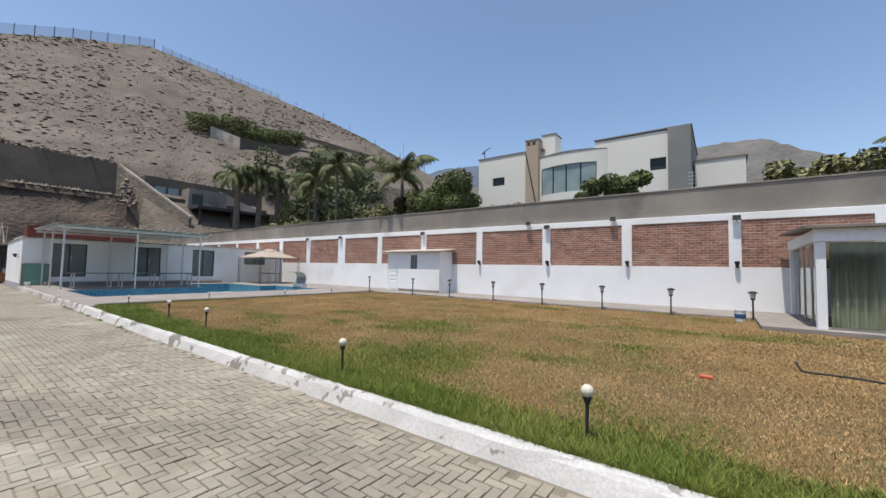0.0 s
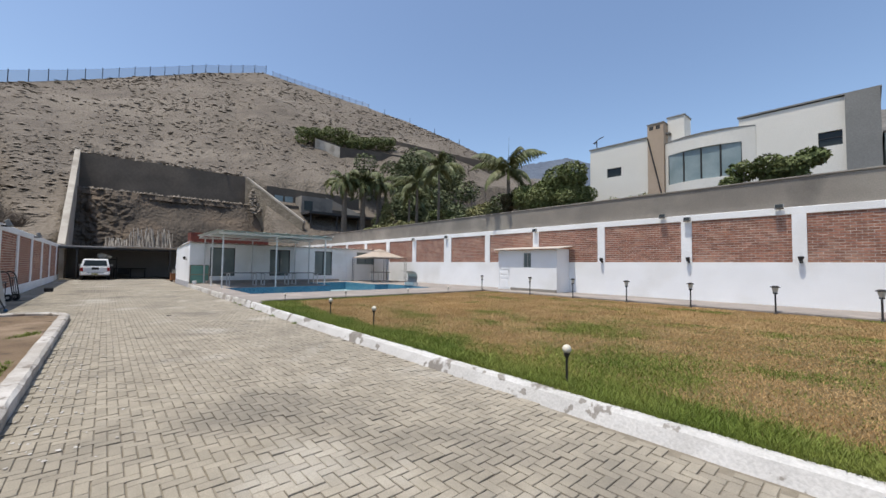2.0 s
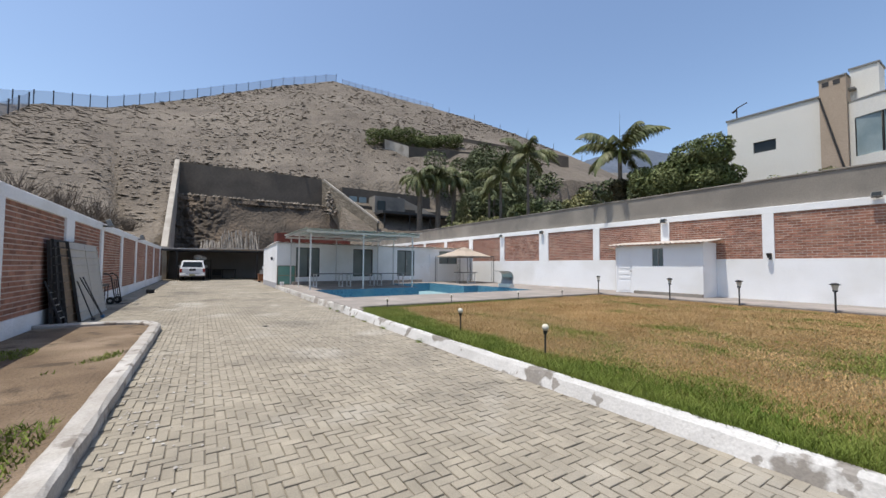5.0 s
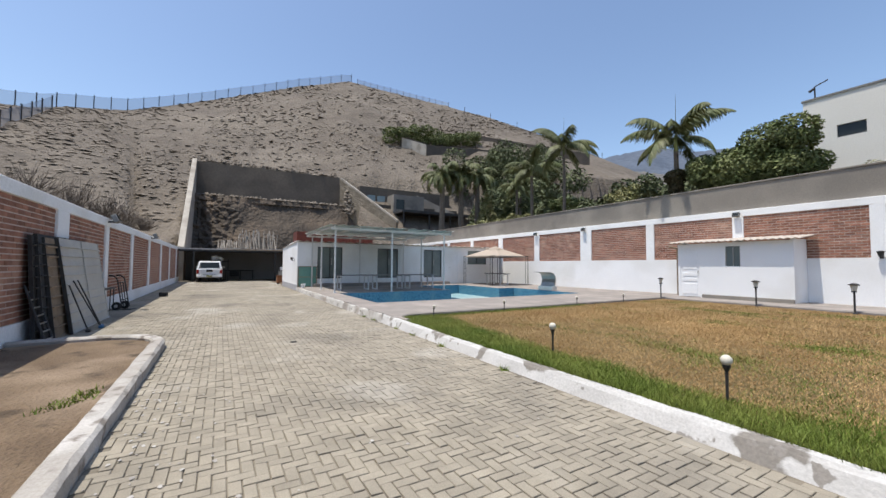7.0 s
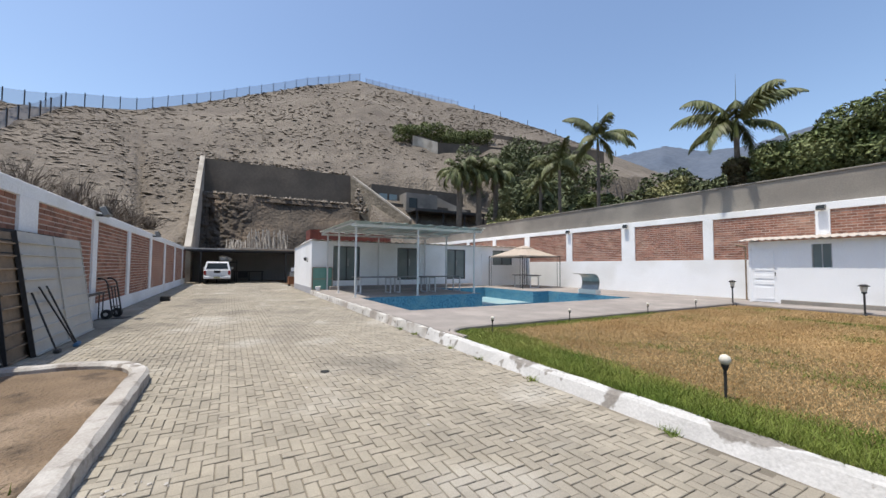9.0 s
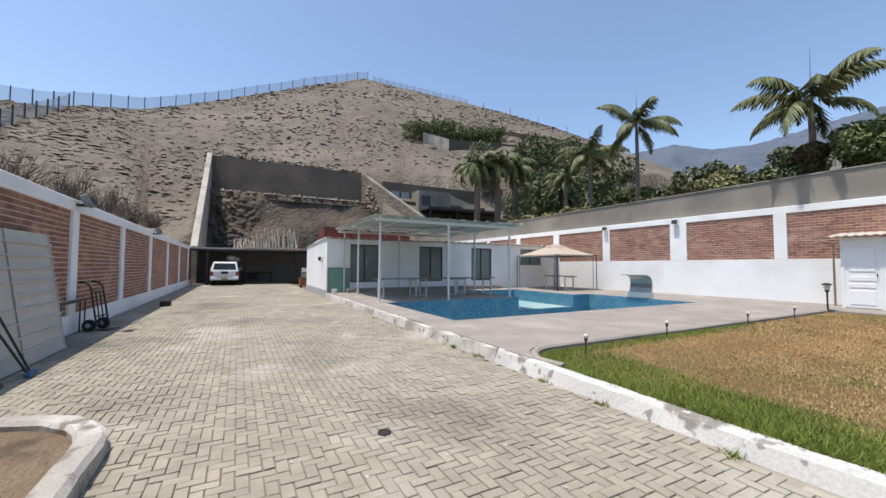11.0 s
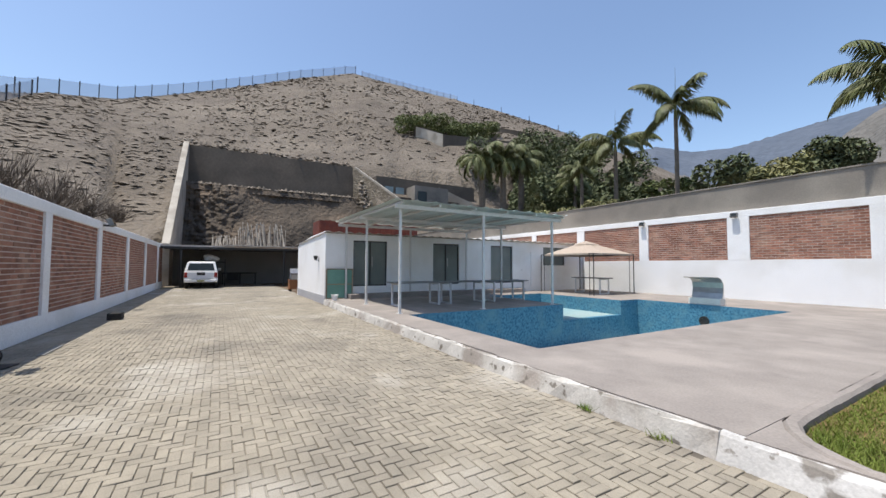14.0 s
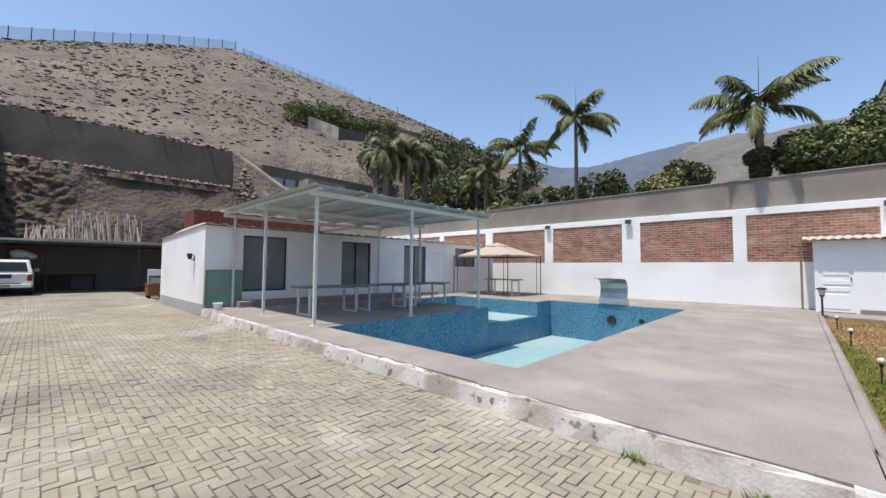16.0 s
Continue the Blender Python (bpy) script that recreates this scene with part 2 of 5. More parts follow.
def prism(pts, axis, lo, hi):
    """A closed outline of (u, v) pushed along x or y (v is z) or z (u, v are x, y)."""
    bm = bmesh.new()

    def at(u, v, w):
        return {"x": (w, u, v), "y": (u, w, v), "z": (u, v, w)}[axis]

    a = [bm.verts.new(at(u, v, lo)) for u, v in pts]
    b = [bm.verts.new(at(u, v, hi)) for u, v in pts]
    n = len(pts)
    for i in range(n):
        bm.faces.new((a[i], a[(i + 1) % n], b[(i + 1) % n], b[i]))
    bm.faces.new(a[::-1])
    bm.faces.new(b)
    bmesh.ops.recalc_face_normals(bm, faces=bm.faces)
    return bm


def link(name, bm, material, smooth=False):
    me = bpy.data.meshes.new(name)
    bm.to_mesh(me)
    bm.free()
    me.materials.append(material)
    if smooth:
        for p in me.polygons:
            p.use_smooth = True
    return new(name, me)


def part(name, bm, material, parent, label="", smooth=False):
    ob = link(name, bm, material, smooth)
    ob.parent = parent
    return tagged(ob, label) if label else ob


def thing(name, label, category, group="", kind="", at=None):
    ob = new(name)
    if at is not None:
        ob.matrix_world = at
    return tagged(ob, label, category, group, kind)


def struct(name, bm, material, label="", smooth=False):
    return tagged(link(name, bm, material, smooth), label or name.replace("_", " "), name.split("_")[0], "", "structure")


def from_arrays(name, verts, faces, material):
    me = bpy.data.meshes.new(name)
    me.from_pydata(verts, [], faces)
    me.update()
    me.materials.append(material)
    return new(name, me)


# ---- large structure: ground, drive, deck, pool, lawn ----
DECK_Z, LAWN_Z = 0.20, 0.13
POOL_X0, POOL_X1, POOL_Y0, POOL_Y1 = -23.8, -19.1, 3.87, 13.85
ARM_X0, ARM_Y0, ARM_Y1 = -28.0, 9.65, 12.8
WALL_Y, LEFT_Y = 17.6, -3.7


def kerb_y(x):
    return 2.70 - 0.0095 * x


def kerb_top(x):
    """The kerb stands lower along the lawn than along the pool deck."""
    return 0.155 + 0.05 * min(1.0, max(0.0, (-13.0 - x) / 3.5))


bm = bmesh.new()
for r in ((-2500, -28.6, -2500, 2500), (-18.6, 2500, -2500, 2500), (-28.6, -18.6, -2500, 3.4), (-28.6, -18.6, 14.4, 2500)):
    box(bm, *r, -0.5, -0.05)
ground = struct("ground", bm, SOIL, "dry brown earth reaching to the horizon")

road = struct("road", quick_box(-49.5, 12, LEFT_Y, 3.2, -0.045, -0.012), BEDDING, "sandy bedding under the paved drive")

bm = bmesh.new()
e = 0.012
for r in ((-29.6, POOL_X1 + e, kerb_y(-25) + 0.1, POOL_Y0 - e), (POOL_X1 + e, -16.05, 3.0, WALL_Y), (-29.6, POOL_X0 - e, POOL_Y0 - e, ARM_Y0 - e),
          (-29.6, POOL_X1 + e, POOL_Y1 + e, WALL_Y), (-29.6, ARM_X0 - e, ARM_Y0 - e, POOL_Y1 + e), (ARM_X0 - e, POOL_X0 - e, ARM_Y1 + e, POOL_Y1 + e), (-16.05, 12, 15.1, WALL_Y)):
    box(bm, *r, -0.06, DECK_Z)
deck = struct("pavement", bm, DECK, "pinkish grey concrete deck round the pool")


# the empty pool: tiled walls and pale floor
pool = tagged(new("pool"), "empty swimming pool with blue mosaic walls and a pale floor", "pool", "", "structure")
T = 0.2
for r in ((POOL_X0 - T, POOL_X1 + T, POOL_Y0 - T, POOL_Y0), (POOL_X1, POOL_X1 + T, POOL_Y0, POOL_Y1), (POOL_X0 - T, POOL_X1 + T, POOL_Y1, POOL_Y1 + T),
          (POOL_X0 - T, POOL_X0, POOL_Y0, ARM_Y0), (POOL_X0 - T, POOL_X0, ARM_Y1, POOL_Y1), (ARM_X0, POOL_X0 - T, ARM_Y1, ARM_Y1 + T),
          (ARM_X0, POOL_X0 - T, ARM_Y0 - T, ARM_Y0), (ARM_X0 - T, ARM_X0, ARM_Y0, ARM_Y1)):
    part("pool_wall", quick_box(*r, -1.45, DECK_Z - 0.004), POOLTILE, pool)
part("pool_wall", quick_box(POOL_X0 - T, POOL_X0, ARM_Y0, ARM_Y1, -1.45, -0.35), POOLTILE, pool, "low step between the deep basin and the shallow arm")
part("pool_floor", quick_box(POOL_X0, POOL_X1, POOL_Y0, POOL_Y1, -1.45, -1.2), POOLFLOOR, pool)
part("pool_floor", quick_box(ARM_X0, POOL_X0 - T, ARM_Y0, ARM_Y1, -1.45, -0.36), POOLFLOOR, pool)
for i in range(3):
    part("pool_step", quick_box(ARM_X0 + 0.35 * i, ARM_X0 + 0.35 * (i + 1), ARM_Y0, ARM_Y0 + 1.4, -0.36, 0.03 - 0.13 * i), POOLTILE, pool)
rng = random.Random(4)
for y in (5.6, 7.6):
    ob = part("pool_drain", lathe([(0.16, 0), (0.16, 0.03), (0.11, 0.03), (0.11, 0.015)], 20), DARKMETAL, pool)
    ob.matrix_world = pose(-21.4, POOL_Y1 - 0.001, -0.35, 90) if y == 5.6 else pose(-20.4, POOL_Y1 - 0.001, -0.3, 90)
    ob.scale = (1, 1, 1) if y == 5.6 else (0.5, 0.5, 1)

# lawn with a rounded corner at the drive
pts = [(12, 15.05), (12, kerb_y(12) + 0.17)]
pts += [(x, kerb_y(x) + 0.2) for x in (6, 0, -7, -15.2)]
for i in range(7):
    a = radians(-90 - 15 * i)
    pts.append((-15.2 + 0.72 * math.cos(a), 3.83 + 0.72 * math.sin(a)))
pts.append((-15.92, 15.05))
lawn = struct("lawn", prism(pts[::-1], "z", -0.05, LAWN_Z), LAWN, "patchy lawn, green along the kerb and dry brown elsewhere")


def strip(path, w, z0, z1, jit, seed, batter=0.0):
    """A kerb along a path of (x, y): rounded top, uneven edges."""
    rg = random.Random(seed)
    fine = []
    for (ax, ay), (bx, by) in zip(path, path[1:]):
        n = max(1, int(math.hypot(bx - ax, by - ay) / 0.22))
        fine += [(ax + (bx - ax) * i / n, ay + (by - ay) * i / n) for i in range(n)]
    fine.append(path[-1])
    bm = bmesh.new()
    rows = []
    for i, (x, y) in enumerate(fine):
        a, b = fine[max(0, i - 1)], fine[min(len(fine) - 1, i + 1)]
        d = Vector((b[0] - a[0], b[1] - a[1]))
        d.normalize()
        nx, ny = -d.y, d.x
        row = []
        zt = z1(x) if callable(z1) else z1
        for s, z in ((0, z0), (batter, zt - 0.03), (batter + 0.03, zt), (w - 0.035, zt), (w, zt - 0.03), (w, z0)):
            j = rg.uniform(-jit, jit)
            row.append(bm.verts.new((x + nx * (s + j), y + ny * (s + j), z + (rg.uniform(-jit, jit * 0.4) if z > z0 else 0))))
        rows.append(row)
    for a, b in zip(rows, rows[1:]):
        for k in range(5):
            bm.faces.new((a[k], a[k + 1], b[k + 1], b[k]))
    bm.faces.new(rows[0])
    bm.faces.new(rows[-1])
    bmesh.ops.recalc_face_normals(bm, faces=bm.faces)
    return bm


kerb_deck = struct("kerb_deck", strip([(-29.55, kerb_y(-29.55)), (-16.2, kerb_y(-16.2))], 0.13, -0.05, DECK_Z + 0.006, 0.016, 4, 0.05), KERBWORN, "pool deck edge with mostly flaked white paint")
kerb = struct("kerb_right", strip([(-16.2, kerb_y(-16.2)), (-15, kerb_y(-15)), (12, kerb_y(12))], 0.23, -0.05, kerb_top, 0.008, 1, 0.08), KERBWHITE, "white painted concrete kerb with flaking paint")
arc = [(-15.0, kerb_y(-15) + 0.19)]
for i in range(1, 7):
    a = radians(-90 - 15 * i)
    arc.append((-15.2 + 0.86 * math.cos(a), 3.83 + 0.86 * math.sin(a)))
arc.append((-16.06, 15.15))
struct("pavement_corner", prism([(-16.04, 2.95)] + arc, "z", -0.05, DECK_Z + 0.002), DECK, "rounded corner of the concrete deck")
kerb2 = struct("kerb_lawn", strip(arc[::-1], 0.13, -0.05, 0.215, 0.005, 2), DECK, "low concrete edging between lawn and pool deck")
kerb4 = struct("kerb_path", strip([(-16.0, 15.04), (12, 15.04)], 0.1, -0.05, 0.212, 0.004, 9), DECK, "low concrete edging along the wall path")
left = [(12, -1.67), (-15.12, -1.67)]
for i in range(1, 9):
    a = radians(90 + 11.25 * i)
    left.append((-15.12 + 0.84 * math.cos(a), -2.51 + 0.84 * math.sin(a)))
left.append((-15.98, -3.68))
kerb3 = struct("kerb_left", strip(left[::-1], 0.2, -0.05, 0.15, 0.008, 3, 0.0), KERBGREY, "worn pale concrete kerb round the earth planter")
pl = [(12, -3.69), (12, -1.7)] + left[1:]
planter = struct("planter", prism(pl[::-1], "z", -0.05, 0.075), SOIL, "bare brown earth planter bed beside the drive")

# ---- boundary walls with brick panels ----
BRICK_H, BRICK_L = 0.098, 0.262


def brick_panel(bm, along, x0, x1, z0, z1, face, out, rg):
    """Courses of single bricks proud of the mortar, on a wall along x."""
    n = round((z1 - z0) / BRICK_H)
    h = (z1 - z0) / n
    for k in range(n):
        x = x0 - (BRICK_L / 2 if k % 2 else 0)
        while x < x1 - 0.02:
            a, b = max(x, x0) + 0.008, min(x + BRICK_L, x1) - 0.008
            if b - a > 0.03:
                p = rg.uniform(0.001, 0.01)
                along.append((a, b, z0 + k * h + 0.0115, z0 + (k + 1) * h - 0.0115, p))
            x += BRICK_L


def brick_mesh(name, bricks, face, out, parent):
    verts, faces = [], []
    for a, b, c, d, p in bricks:
        i = len(verts)
        f0, f1 = face - 0.02 * out, face + p * out
        verts += [(a, f0, c), (b, f0, c), (b, f0, d), (a, f0, d), (a, f1, c), (b, f1, c), (b, f1, d), (a, f1, d)]
        q = [(4, 5, 6, 7), (0, 1, 5, 4), (1, 2, 6, 5), (2, 3, 7, 6), (3, 0, 4, 7)]
        faces += [tuple(i + k for k in t) for t in q]
    ob = from_arrays(name, verts, faces, BRICK)
    ob.parent = parent
    return tagged(ob, kind="stuff")


def panel_wall(name, y_face, out, pillars, widths, x_lo, x_hi, z_base, z_b0, z_b1, z_top, label, seed, near):
    """White rendered frame with brick infill panels between pillars; out is the side that shows."""
    rg = random.Random(seed)
    w = tagged(new(name), label, "wall", "", "structure")
    back = y_face - 0.22 * out
    ys = sorted((y_face, back))
    part("plinth", quick_box(x_lo, x_hi, *ys, z_base, z_b0), WHITE, w)
    part("top_band", quick_box(x_lo, x_hi, *ys, z_b1, z_top, 0.01), WHITE, w)
    mid = sorted((y_face - 0.045 * out, back))
    part("mortar_bed", quick_box(x_lo, x_hi, *mid, z_b0, z_b1), MORTAR, w)
    edges = []
    for c, pw in zip(pillars, widths):
        ps = sorted((y_face + 0.004 * out, back - 0.004 * out))
        part("pillar", quick_box(c - pw / 2, c + pw / 2, *ps, z_b0 - 0.004, z_b1 + 0.004), WHITE, w)
        edges.append((c - pw / 2, c + pw / 2))
    edges.sort()
    spans = [(x_lo, edges[0][0])] + [(a[1], b[0]) for a, b in zip(edges, edges[1:])] + [(edges[-1][1], x_hi)]
    single, rest = [], []
    for a, b in spans:
        if b - a < 0.2:
            continue
        lst = []
        brick_panel(None, lst, a, b, z_b0, z_b1, y_face, out, rg)
        (single if near[0] < (a + b) / 2 < near[1] and not single else rest).extend(lst)
    brick_mesh("brickwork", rest, y_face - 0.045 * out, out, w)
    meshes = {}
    for a, b, c, d, p in single[:300]:
        key = (round(b - a, 3), round(d - c, 3))
        if key not in meshes:
            me = bpy.data.meshes.new("brick")
            bb = quick_box(-key[0] / 2, key[0] / 2, -0.02, 0.02, -key[1] / 2, key[1] / 2)
            bb.to_mesh(me)
            bb.free()
            me.materials.append(BRICK)
            meshes[key] = me
        ob = new("brick", meshes[key])
        ob.parent = w
        ob.location = ((a + b) / 2, y_face + (-0.045 + p - 0.02) * out, (c + d) / 2)
    if single[300:]:
        brick_mesh("brickwork", single[300:], y_face - 0.045 * out, out, w)
    return w


R_PIL = [8.0, 4.15, 0.45, -3.2, -6.73, -10.45, -14.3, -18.0, -21.83, -25.8, -29.6, -33.4, -37.2, -41.0, -44.8]
R_WID = [0.38, 0.38, 0.37, 0.39, 0.39, 0.36, 0.38, 0.40, 0.76, 0.46, 0.5, 0.4, 0.4, 0.4, 0.4]
wall_right = panel_wall("wall_north", WALL_Y, -1, R_PIL, R_WID, -49, 12, -0.05, 1.78, 3.52, 3.78, "white boundary wall with red brick panels between pillars", 5, (-25.6, -22.2))
L_PIL = [11.0, 6.8, 2.6, -1.7, -5.9, -10.1, -14.33, -18.48, -22.29, -26.18, -30.4, -34.7, -39.1, -43.7]
L_WID = [0.4] * 7 + [0.72, 0.38, 0.38, 0.4, 0.4, 0.4, 0.4]
wall_left = panel_wall("wall_south", LEFT_Y, 1, L_PIL, L_WID, -46, 12, -0.05, 0.40, 2.6, 2.85, "white boundary wall with red brick panels beside the drive", 6, (-26.3, -22.6))
grey_wall = struct("wall_neighbour", quick_box(-60, 20, 17.84, 18.06, -0.05, 4.86, 0.01), CEMENT, "tall grey cement-rendered wall of the neighbour")
coping = struct("trim_coping", quick_box(-60, 20, 17.80, 18.10, 4.862, 4.92, 0.01), CEMENT, "cement coping on the neighbour's wall")
wall_east = struct("wall_east", quick_box(12, 12.25, -4, 18, -0.05, 3.6), WHITE, "plain white wall closing the plot")


# ---- hills ----
RIDGE_AZ = [-75, -45, -20.6, -18, -15.5, -10.2, -4.1, 1.7, 8.9, 16.2, 23.7, 30.6, 37.5, 44.1, 51.1, 57.5, 66, 80]
RIDGE_EL = [11, 13, 15.6, 15.9, 16.7, 17.7, 19.9, 22.0, 24.3, 25.9, 24.8, 23.5, 21.8, 19.5, 16.4, 13.2, 8.0, 2.0]
RIDGE_R = [95, 100, 108, 108, 108, 118, 128, 136, 142, 146, 148, 148, 146, 142, 136, 130, 124, 110]
HC = (-9.2, -0.64)


def hill_height(az, d):
    r, el = np.interp(az, RIDGE_AZ, RIDGE_R), np.interp(az, RIDGE_AZ, RIDGE_EL)
    top = 1.46 + r * math.tan(radians(el))
    d0 = 36 if az > -10 else 30
    s = (d - d0) / (r - d0)
    if s <= 1:
        z = 1.2 + (top - 1.2) * max(s, -0.3) ** 1 if s > 0 else 1.2 + 6 * s
        k = max(0.0, min(1, 4 * s * (1 - s)))
    else:
        z, k = top - (d - r) * 0.55, 0.3
    return z, k


az_n, d_n = 260, 120
verts, faces = [], []
for i in range(az_n + 1):
    az = -75 + 155 * i / az_n
    a = radians(az)
    r = float(np.interp(az, RIDGE_AZ, RIDGE_R))
    for j in range(d_n + 1):
        d = 28 + (r - 28) * j / (d_n - 12) if j <= d_n - 12 else r + (j - d_n + 12) * 6
        x, y = HC[0] - d * math.cos(a), HC[1] + d * math.sin(a)
        z, k = hill_height(az, d)
        p = Vector((x, y, 0))
        z += k * (1.6 * noise.noise(p / 22) + 0.9 * noise.noise(p / 7)) + (0.3 + 0.5 * k) * 0.3 * noise.noise(p / 1.9)
        gully = noise.noise(Vector((az * 0.33, d * 0.012, 3)))
        z -= k * 1.5 * max(0, gully) ** 1.0
        if x > -62.6 and -4.1 < y < 15.5:
            z = min(z, -1)
        if x > -50 and y > -4.5:
            z = min(z, -1)
        if y > 15 and x > -62:
            z = min(z, 12.5 - (x + 62) * 0.8)
        verts.append((x, y, z))
for i in range(az_n):
    for j in range(d_n):
        q = i * (d_n + 1) + j
        faces.append((q, q + d_n + 1, q + d_n + 2, q + 1))
hill = from_arrays("hill", verts, faces, HILL)
tagged(hill, "bare dry grey-brown hillside of earth and loose stones", "hill", "", "structure")
for p in hill.data.polygons:
    p.use_smooth = True


def far_range(name, azs, els, r, material, label, seed):
    verts, faces = [], []
    n = 140
    for i in range(n + 1):
        az = azs[0] + (azs[-1] - azs[0]) * i / n
        a = radians(az)
        top = r * math.tan(radians(float(np.interp(az, azs, els)))) 
        for j in range(14):
            s = j / 13
            d = r * (0.55 + 0.45 * s)
            p = Vector((az * 0.12, s * 3, seed))
            z = top * s + (1 - s) * s * top * 0.5 * noise.noise(p * 2.2) + top * 0.012 * noise.noise(p * 14)
            verts.append((HC[0] - d * math.cos(a), HC[1] + d * math.sin(a), z))
    for i in range(n):
        for j in range(13):
            q = i * 14 + j
            faces.append((q, q + 14, q + 15, q + 1))
    ob = from_arrays(name, verts, faces, material)
    for p in ob.data.polygons:
        p.use_smooth = True
    return tagged(ob, label, "mountain", "", "structure")


far_range("mountain_far", [40, 51, 54, 60, 63.8, 68, 74, 80, 86, 92], [10, 14.0, 15.0, 15.6, 14.4, 14.2, 15.2, 16, 14, 9], 1500, VERYFAR, "distant mountain range with blue haze put into its colour", 2)
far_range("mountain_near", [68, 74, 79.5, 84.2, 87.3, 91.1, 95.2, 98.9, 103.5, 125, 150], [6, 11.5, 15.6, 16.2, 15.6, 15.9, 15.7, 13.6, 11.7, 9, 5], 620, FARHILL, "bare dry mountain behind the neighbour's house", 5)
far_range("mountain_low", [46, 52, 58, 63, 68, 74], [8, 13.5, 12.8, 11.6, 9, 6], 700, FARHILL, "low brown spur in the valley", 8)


# ---- retaining wall, rock cut, raked side walls ----
def rough_sheet(name, x_of, y0, y1, z0, z1, ny, nz, amp, material, seed, label):
    verts, faces = [], []
    for i in range(ny + 1):
        for j in range(nz + 1):
            y, z = y0 + (y1 - y0) * i / ny, z0 + (z1 - z0) * j / nz
            p = Vector((y, z, seed))
            q = Vector((y, z * 0.35, seed))
            crag = max(0.1, min(1.5, 1.4 - (y + 4) / 5))
            n = noise.noise(p / 3.5) + crag * (1.5 * abs(noise.noise(q / 1.1)) + 0.9 * abs(noise.noise(p / 0.8)) - 0.7) + 0.3 * min(1.0, crag) * noise.noise(p / 0.3)
            verts.append((x_of(y, z) + amp * n, y, z))
    for i in range(ny):
        for j in range(nz):
            q = i * (nz + 1) + j
            faces.append((q, q + nz + 1, q + nz + 2, q + 1))
    ob = from_arrays(name, verts, faces, material)
    return tagged(ob, label, "rock", "", "structure")


rough_sheet("rock_face", lambda y, z: -56.0 - (z - 1) * 0.52, -3.7, 15.5, 0, 9.9, 200, 110, 0.8, ROCKFACE, 3, "rough cut brown rock face below the retaining wall")
retaining = tagged(new("retaining_wall"), "dark grey concrete retaining wall cut into the hillside", "wall", "", "structure")
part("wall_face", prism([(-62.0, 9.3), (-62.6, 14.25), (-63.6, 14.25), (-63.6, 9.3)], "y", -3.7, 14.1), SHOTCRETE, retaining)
part("ledge", prism([(-60.3, 9.2), (-60.6, 9.75), (-62.1, 9.9), (-62.1, 9.2)], "y", -3.5, 14.3), ROCKFACE, retaining)
raked = struct("wall_raked", prism([(-47.5, 0), (-47.5, 3.0), (-62.3, 14.5), (-64, 14.5), (-64, 0)], "y", -3.98, -3.5), PALECEM, "raked concrete side wall climbing the slope")


def raked_wall(name, p0, p1, thick, drop, material, label):
    """An upright slab whose top edge runs from p0 to p1."""
    p0, p1 = Vector(p0), Vector(p1)
    d = Vector((p1.x - p0.x, p1.y - p0.y, 0))
    n = Vector((-d.y, d.x, 0)).normalized() * thick
    bm = bmesh.new()
    vs = [bm.verts.new(p) for p in (p0, p1, p1 - Vector((0, 0, drop)), p0 - Vector((0, 0, drop)))]
    f = bm.faces.new(vs)
    ex = bmesh.ops.extrude_face_region(bm, geom=[f])
    bmesh.ops.translate(bm, vec=n, verts=[v for v in ex["geom"] if isinstance(v, bmesh.types.BMVert)])
    bmesh.ops.recalc_face_normals(bm, faces=bm.faces)
    return struct(name, bm, material, label)


raked_wall("wall_stair", (-61.5, 13.9, 13.9), (-54.0, 19.5, 7.4), 0.5, 7, PALEROCK, "stony raked bank beside the hillside stair")
raked_wall("trim_stair", (-61.4, 14.0, 14.05), (-53.9, 19.6, 7.55), 0.45, 0.35, PALECEM, "pale concrete edge of the hillside stair")


# ---- pool house ----
PHX = -29.6
ph = thing("pool_house", "long low white pool house with glass doors", "building")
OPEN = [(4.15, 5.6, 0.66, 2.5), (7.8, 9.2, 0.66, 2.5), (11.05, 12.45, 0.66, 2.5), (12.9, 13.72, 0.45, 2.25), (14.6, 16.25, 1.55, 2.52)]


y = 3.05
for a, b, c, d in OPEN + [(17.5, 17.5, 0, 0)]:
    if a > y:
        part("front_wall", quick_box(PHX - 0.15, PHX, y, a, -0.05, 2.74), WHITE, ph)
    if b > a:
        part("wall_below", quick_box(PHX - 0.15, PHX, a, b, -0.05, c), WHITE, ph)
        part("lintel", quick_box(PHX - 0.15, PHX, a, b, d, 2.74), WHITE, ph)
    y = b
part("side_wall", prism([(-35.3, -0.05), (-29.75, -0.05), (-29.75, 2.83), (-32.2, 2.78), (-35.3, 2.55)], "y", 3.05, 3.2), WHITE, ph)
part("plinth_band", quick_box(-35.3, -29.6, 3.035, 3.05, -0.04, 0.32), mat("grey_plinth_paint", (0.42, 0.42, 0.44), (0.38, 0.38, 0.4), 2, 0.85, 0.2, 40), ph, "pale grey painted plinth band")
part("back_wall", quick_box(-35.45, -35.3, 3.05, 17.5, -0.05, 2.5), WHITE, ph)
part("floor_slab", quick_box(-35.3, -29.76, 3.2, 17.5, -0.05, 0.45), DECK, ph)
part("inner_wall", quick_box(-33.2, -33.1, 3.2, 17.5, 0.45, 2.5), ROOM, ph)
part("step", quick_box(-29.6, -29.05, 3.9, 12.8, DECK_Z - 0.01, 0.38, 0.01), DECK, ph, "long concrete step below the doors")
bm = bmesh.new()
n = 140
